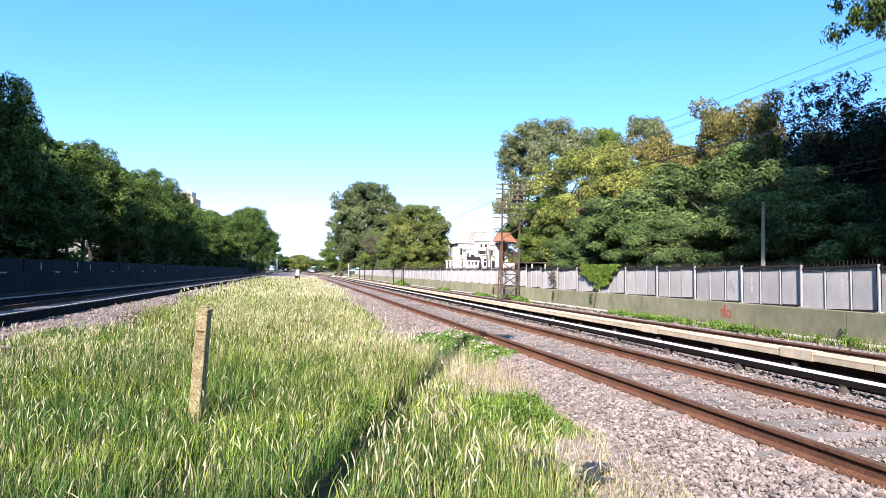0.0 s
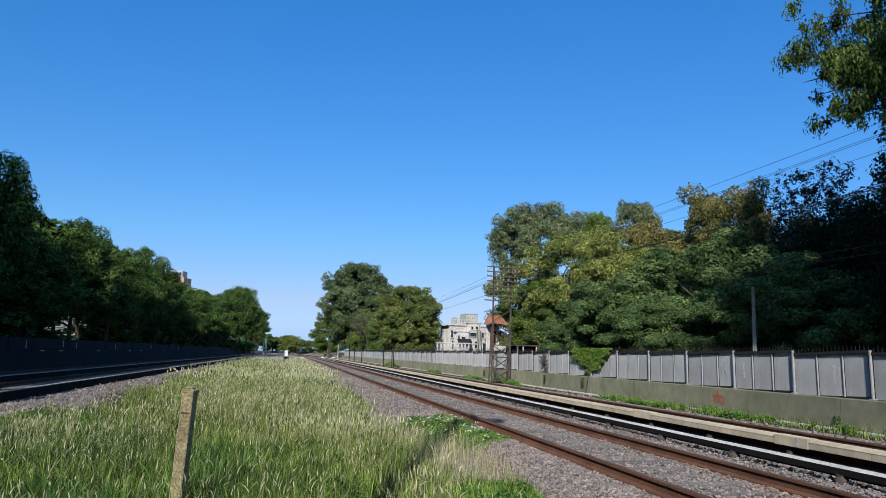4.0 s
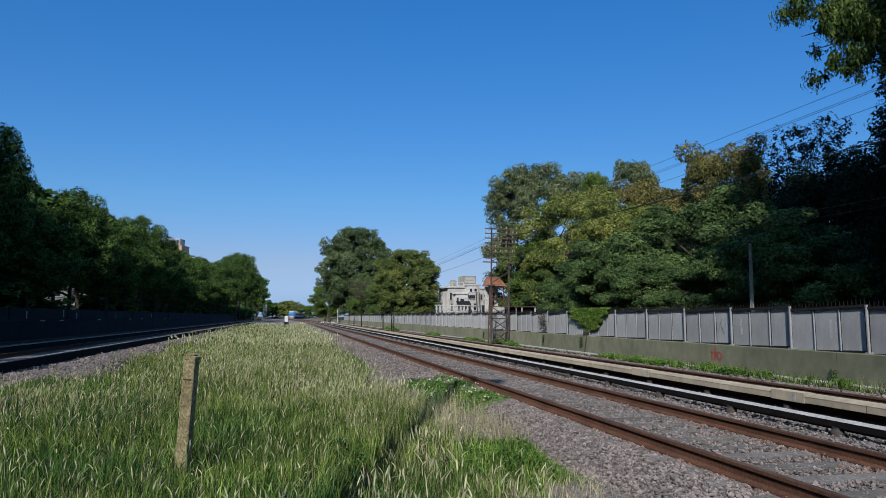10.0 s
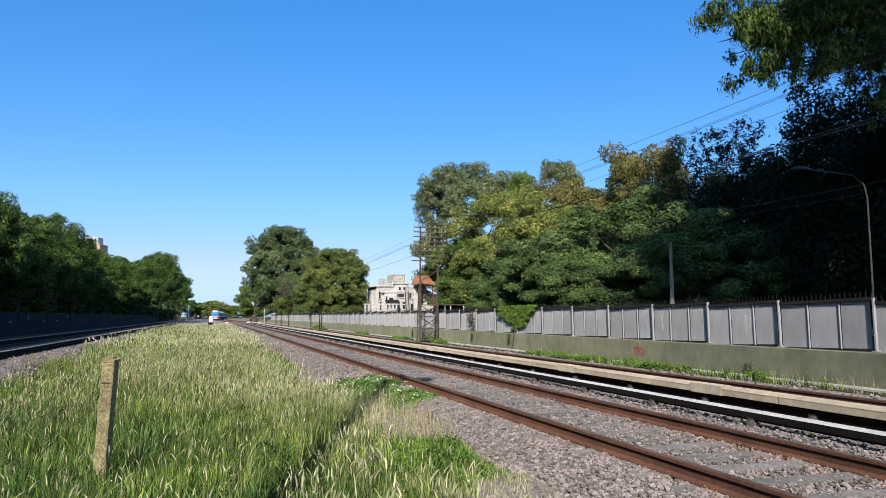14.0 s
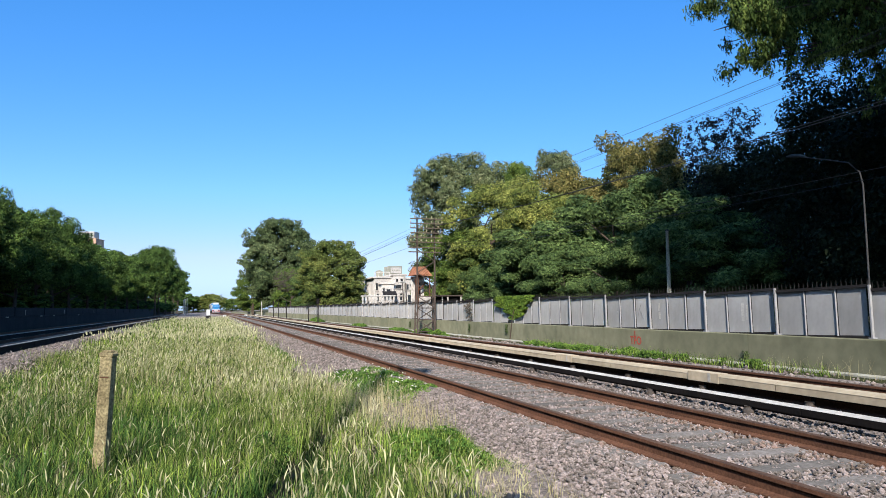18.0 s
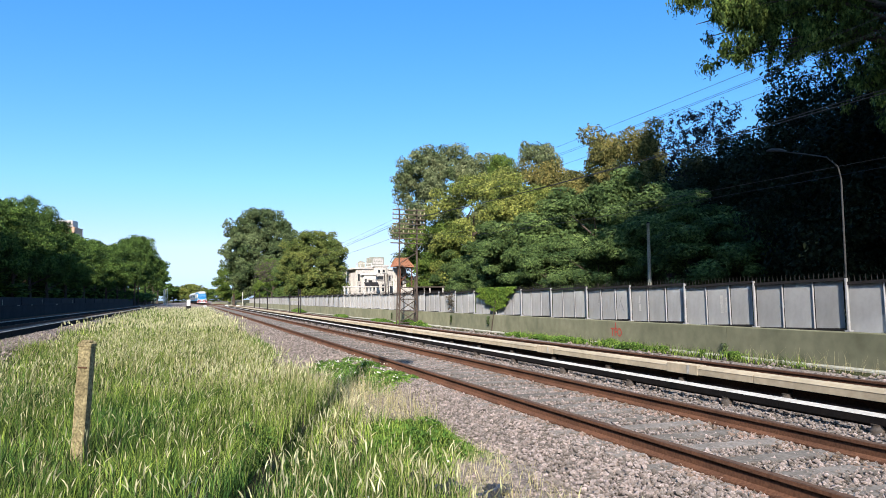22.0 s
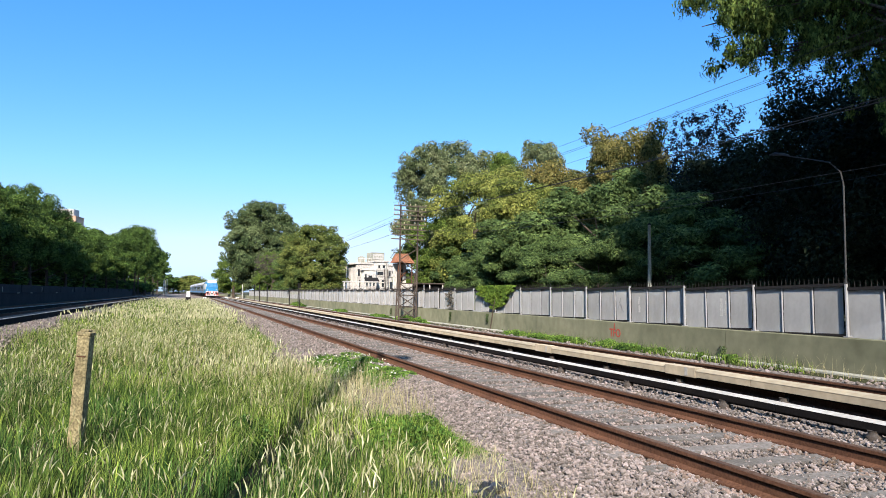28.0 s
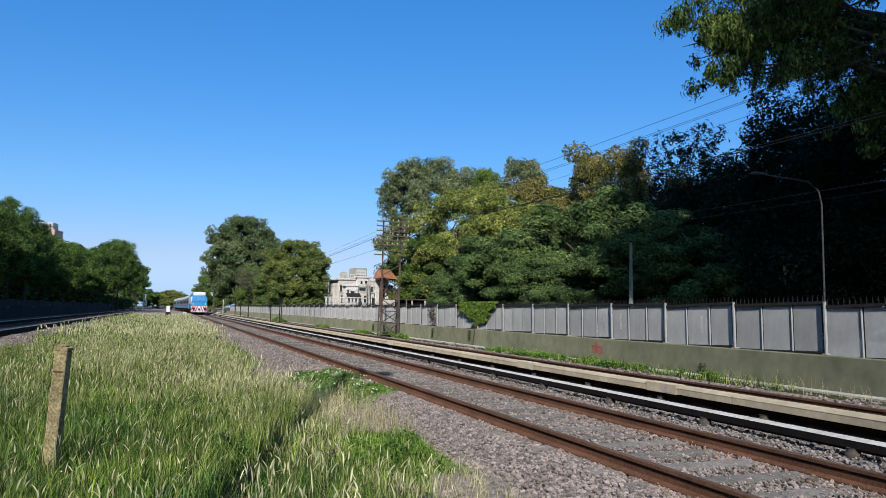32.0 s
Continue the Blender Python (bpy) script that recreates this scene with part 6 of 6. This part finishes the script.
def make_loco():
    root = tagged(empty("locomotive"), "sky-blue diesel locomotive with red and white chevrons on its nose", "locomotive")
    bm = bmesh.new()
    # nose at -y; outline of the side, extruded over the width and narrowed at the top
    side = [(0, 0.95), (0, 2.3), (0.42, 3.45), (1.3, 3.95), (19.5, 3.95), (20, 3.6), (20, 0.95)]
    rows_ = []
    for sx in (-1, 1):
        rows_.append([bm.verts.new((sx * (1.42 if z < 3.2 else 1.12), y, z)) for y, z in side])
    n = len(side)
    for i in range(n):
        bm.faces.new((rows_[0][i], rows_[0][(i + 1) % n], rows_[1][(i + 1) % n], rows_[1][i]))
    bm.faces.new(rows_[0][::-1])
    bm.faces.new(rows_[1])
    bmesh.ops.recalc_face_normals(bm, faces=bm.faces)
    bmesh.ops.bevel(bm, geom=bm.edges[:], offset=0.12, segments=2, affect="EDGES")
    part("body", bm, M_BLUE, root)
    part("roof", box(bmesh.new(), -1.05, 1.05, 0.62, 19.4, 3.72, 4.06, 0.1), M_WHITEPAINT, root, "white roof with a rounded brow")
    part("brow", box(bmesh.new(), -1.08, 1.08, 0.30, 1.3, 3.36, 4.0, 0.16), M_WHITEPAINT, root, "white rounded brow over the windscreens")
    part("skirt_front", box(bmesh.new(), -1.4, 1.4, -0.08, 0.3, 0.35, 1.5, 0.05), M_WHITEPAINT, root, "white buffer beam")
    part("white_band", box(bmesh.new(), -1.435, 1.435, 1.6, 19.6, 1.9, 3.2), M_WHITEPAINT, root, "broad white side band")
    for sx in (-1, 1):
        for k in range(3):
            bm = bmesh.new()
            x0 = sx * (0.15 + k * 0.42)
            a = [bm.verts.new(p) for p in ((x0, -0.14, 1.45), (x0 + sx * 0.2, -0.14, 1.45), (x0 + sx * 0.62, -0.14, 0.45), (x0 + sx * 0.42, -0.14, 0.45))]
            bm.faces.new(a)
            bm.normal_update()
            bmesh.ops.solidify(bm, geom=bm.faces[:], thickness=0.02)
            part("chevron", bm, M_RED, root, "red chevron stripe")
        bm = bmesh.new()
        a = [bm.verts.new(p) for p in ((sx * 0.07, 0.03, 2.42), (sx * 1.18, 0.03, 2.42), (sx * 1.0, 0.34, 3.26), (sx * 0.07, 0.34, 3.26))]
        bm.faces.new(a)
        bmesh.ops.translate(bm, verts=bm.verts, vec=(0, -0.045, 0))
        bm.normal_update()
        bmesh.ops.solidify(bm, geom=bm.faces[:], thickness=0.03)
        part("windscreen", bm, M_SCREEN, root, "blue-tinted slanted windscreen")
        part("headlight", tube(bmesh.new(), [(sx * 1.05, -0.02, 1.85), (sx * 1.05, -0.06, 1.85)], [0.15, 0.13], 12), M_LAMPGLASS, root)
        part("buffer", tube(bmesh.new(), [(sx * 0.98, -0.08, 1.0), (sx * 0.98, -0.5, 1.0), (sx * 0.98, -0.55, 1.0)], [0.1, 0.1, 0.24], 10), M_IRON, root)
    part("centre_pillar", box(bmesh.new(), -0.06, 0.06, 0.02, 0.12, 2.3, 2.44, 0.01), M_IRON, root)
    part("waist_band", box(bmesh.new(), -1.43, 1.43, -0.03, 0.3, 2.18, 2.26), M_DEEPBLUE, root, "dark blue waist band")
    part("coupler", box(bmesh.new(), -0.15, 0.15, -0.5, 0.0, 0.75, 1.05, 0.03), M_IRON, root)
    part("fuel_tank", box(bmesh.new(), -1.25, 1.25, 7.2, 12.8, 0.35, 0.95, 0.08), M_IRON, root)
    wheels(root, (2.2, 4.0, 5.8, 14.2, 16.0, 17.8))
    return root


WHEEL = to_mesh(tube(bmesh.new(), [(-0.07, 0, 0), (-0.03, 0, 0), (0.07, 0, 0)], [0.50, 0.46, 0.46], 20), "wheel")


def wheels(root, ys):
    part("bogie", box(bmesh.new(), -1.05, 1.05, min(ys) - 0.7, [y for y in ys if y < 10][-1] + 0.7, 0.35, 0.85, 0.06), M_IRON, root)
    part("bogie", box(bmesh.new(), -1.05, 1.05, [y for y in ys if y > 10][0] - 0.7, max(ys) + 0.7, 0.35, 0.85, 0.06), M_IRON, root)
    for y in ys:
        for sx in (-0.86, 0.86):
            link_mesh("wheel", WHEEL, M_IRON, root, matrix=pose(sx, y, 0.47, 0, 0, 0 if sx < 0 else 180))


def make_coach():
    root = tagged(empty("passenger_coach"), "silver-grey passenger coach with white roof and dark windows", "railway coach", "coaches of the train")
    bm = bmesh.new()
    prof = [(-1.42, 0.95), (-1.45, 2.2), (-1.38, 3.3), (-1.1, 3.85), (-0.5, 4.1), (0.5, 4.1), (1.1, 3.85), (1.38, 3.3), (1.45, 2.2), (1.42, 0.95)]
    rings = [[bm.verts.new((x, y, z)) for x, z in prof] for y in (0, 24.5)]
    n = len(prof)
    for i in range(n):
        bm.faces.new((rings[0][i], rings[0][(i + 1) % n], rings[1][(i + 1) % n], rings[1][i]))
    bm.faces.new(rings[0])
    bm.faces.new(rings[1][::-1])
    bmesh.ops.recalc_face_normals(bm, faces=bm.faces)
    me = to_mesh(bm, "body")
    me.materials.append(M_SILVER)
    me.materials.append(M_WHITEPAINT)
    for p in me.polygons:
        p.material_index = 1 if p.normal.z > 0.3 else 0
    link_mesh("body", me, None, root)
    wm = {}
    for sx in (-1, 1):
        bm = box(bmesh.new(), sx * 1.425 - 0.03, sx * 1.425 + 0.03, -0.75, 0.75, 2.0, 2.85, 0.02)
        wm[sx] = to_mesh(bm, "window")
        for k in range(10):
            link_mesh("window", wm[sx], M_PANE, root, matrix=pose(0, 3.2 + k * 2.0, 0))
        bm = box(bmesh.new(), sx * 1.44 - 0.02, sx * 1.44 + 0.02, 0.6, 1.5, 1.0, 3.0)
        part("door", bm, M_BLUE, root, "blue coach door")
        bm = box(bmesh.new(), sx * 1.445 - 0.012, sx * 1.445 + 0.012, 0.1, 24.4, 1.1, 1.4)
        part("stripe", bm, M_BLUE, root, "blue stripe")
    part("gangway", box(bmesh.new(), -0.6, 0.6, -0.45, 0.02, 1.0, 3.2, 0.05), M_IRON, root)
    part("underframe", box(bmesh.new(), -1.2, 1.2, 7, 17, 0.4, 0.95, 0.05), M_IRON, root)
    wheels(root, (2.8, 5.3, 19.2, 21.7))
    return root


loco = make_loco()
coaches = [make_coach()]
for _ in range(4):
    coaches.append(copy_thing(coaches[0], Matrix.Identity(4)))


def head(t):
    """How far ahead the nose of the train is at t seconds."""
    return 149 + 11.5 * (32 - t)


def on_track(y0, length):
    """Pose of a vehicle whose front end is at y0 on the nearer right-hand track."""
    a, b = y0 + 0.2 * length, y0 + 0.8 * length
    xa, xb = 5.0 + bend(a), 5.0 + bend(b)
    turn = -math.degrees(math.atan2(xb - xa, b - a))
    d = Vector((xb - xa, b - a, 0)).normalized()
    p = Vector((xa, a, 0)) - d * 0.2 * length
    return pose(p.x, p.y, 0, 0, 0, turn)


def make_near_stones():
    """The nearest stones of the shoulder, each a piece of its own."""
    rng = random.Random(77)
    shapes = []
    for k in range(6):
        bm = bmesh.new()
        bmesh.ops.create_icosphere(bm, subdivisions=1, radius=0.027)
        for v in bm.verts:
            v.co = Vector((v.co.x * rng.uniform(0.6, 1.5), v.co.y * rng.uniform(0.6, 1.5), v.co.z * rng.uniform(0.35, 0.95)))
        shapes.append(to_mesh(bm, "stone"))
    for k in range(300):
        x, y = rng.uniform(3.05, 4.02), 4.6 + 4.2 * rng.random() ** 1.3
        link_mesh("stone", shapes[k % 6], M_LOOSE_STONE, near_track, matrix=pose(x, y, ground_z(x) + rng.uniform(0.02, 0.035), rng.uniform(-25, 25), rng.uniform(-25, 25), rng.uniform(0, 360)))


make_near_stones()


def motions():
    times = [k * 2.0 for k in range(17)]
    walk(loco, [(t, on_track(head(t), 20)) for t in times])
    for k, c in enumerate(coaches):
        walk(c, [(t, on_track(head(t) + 21.2 + k * 25.4, 24.5)) for t in times])


motions()
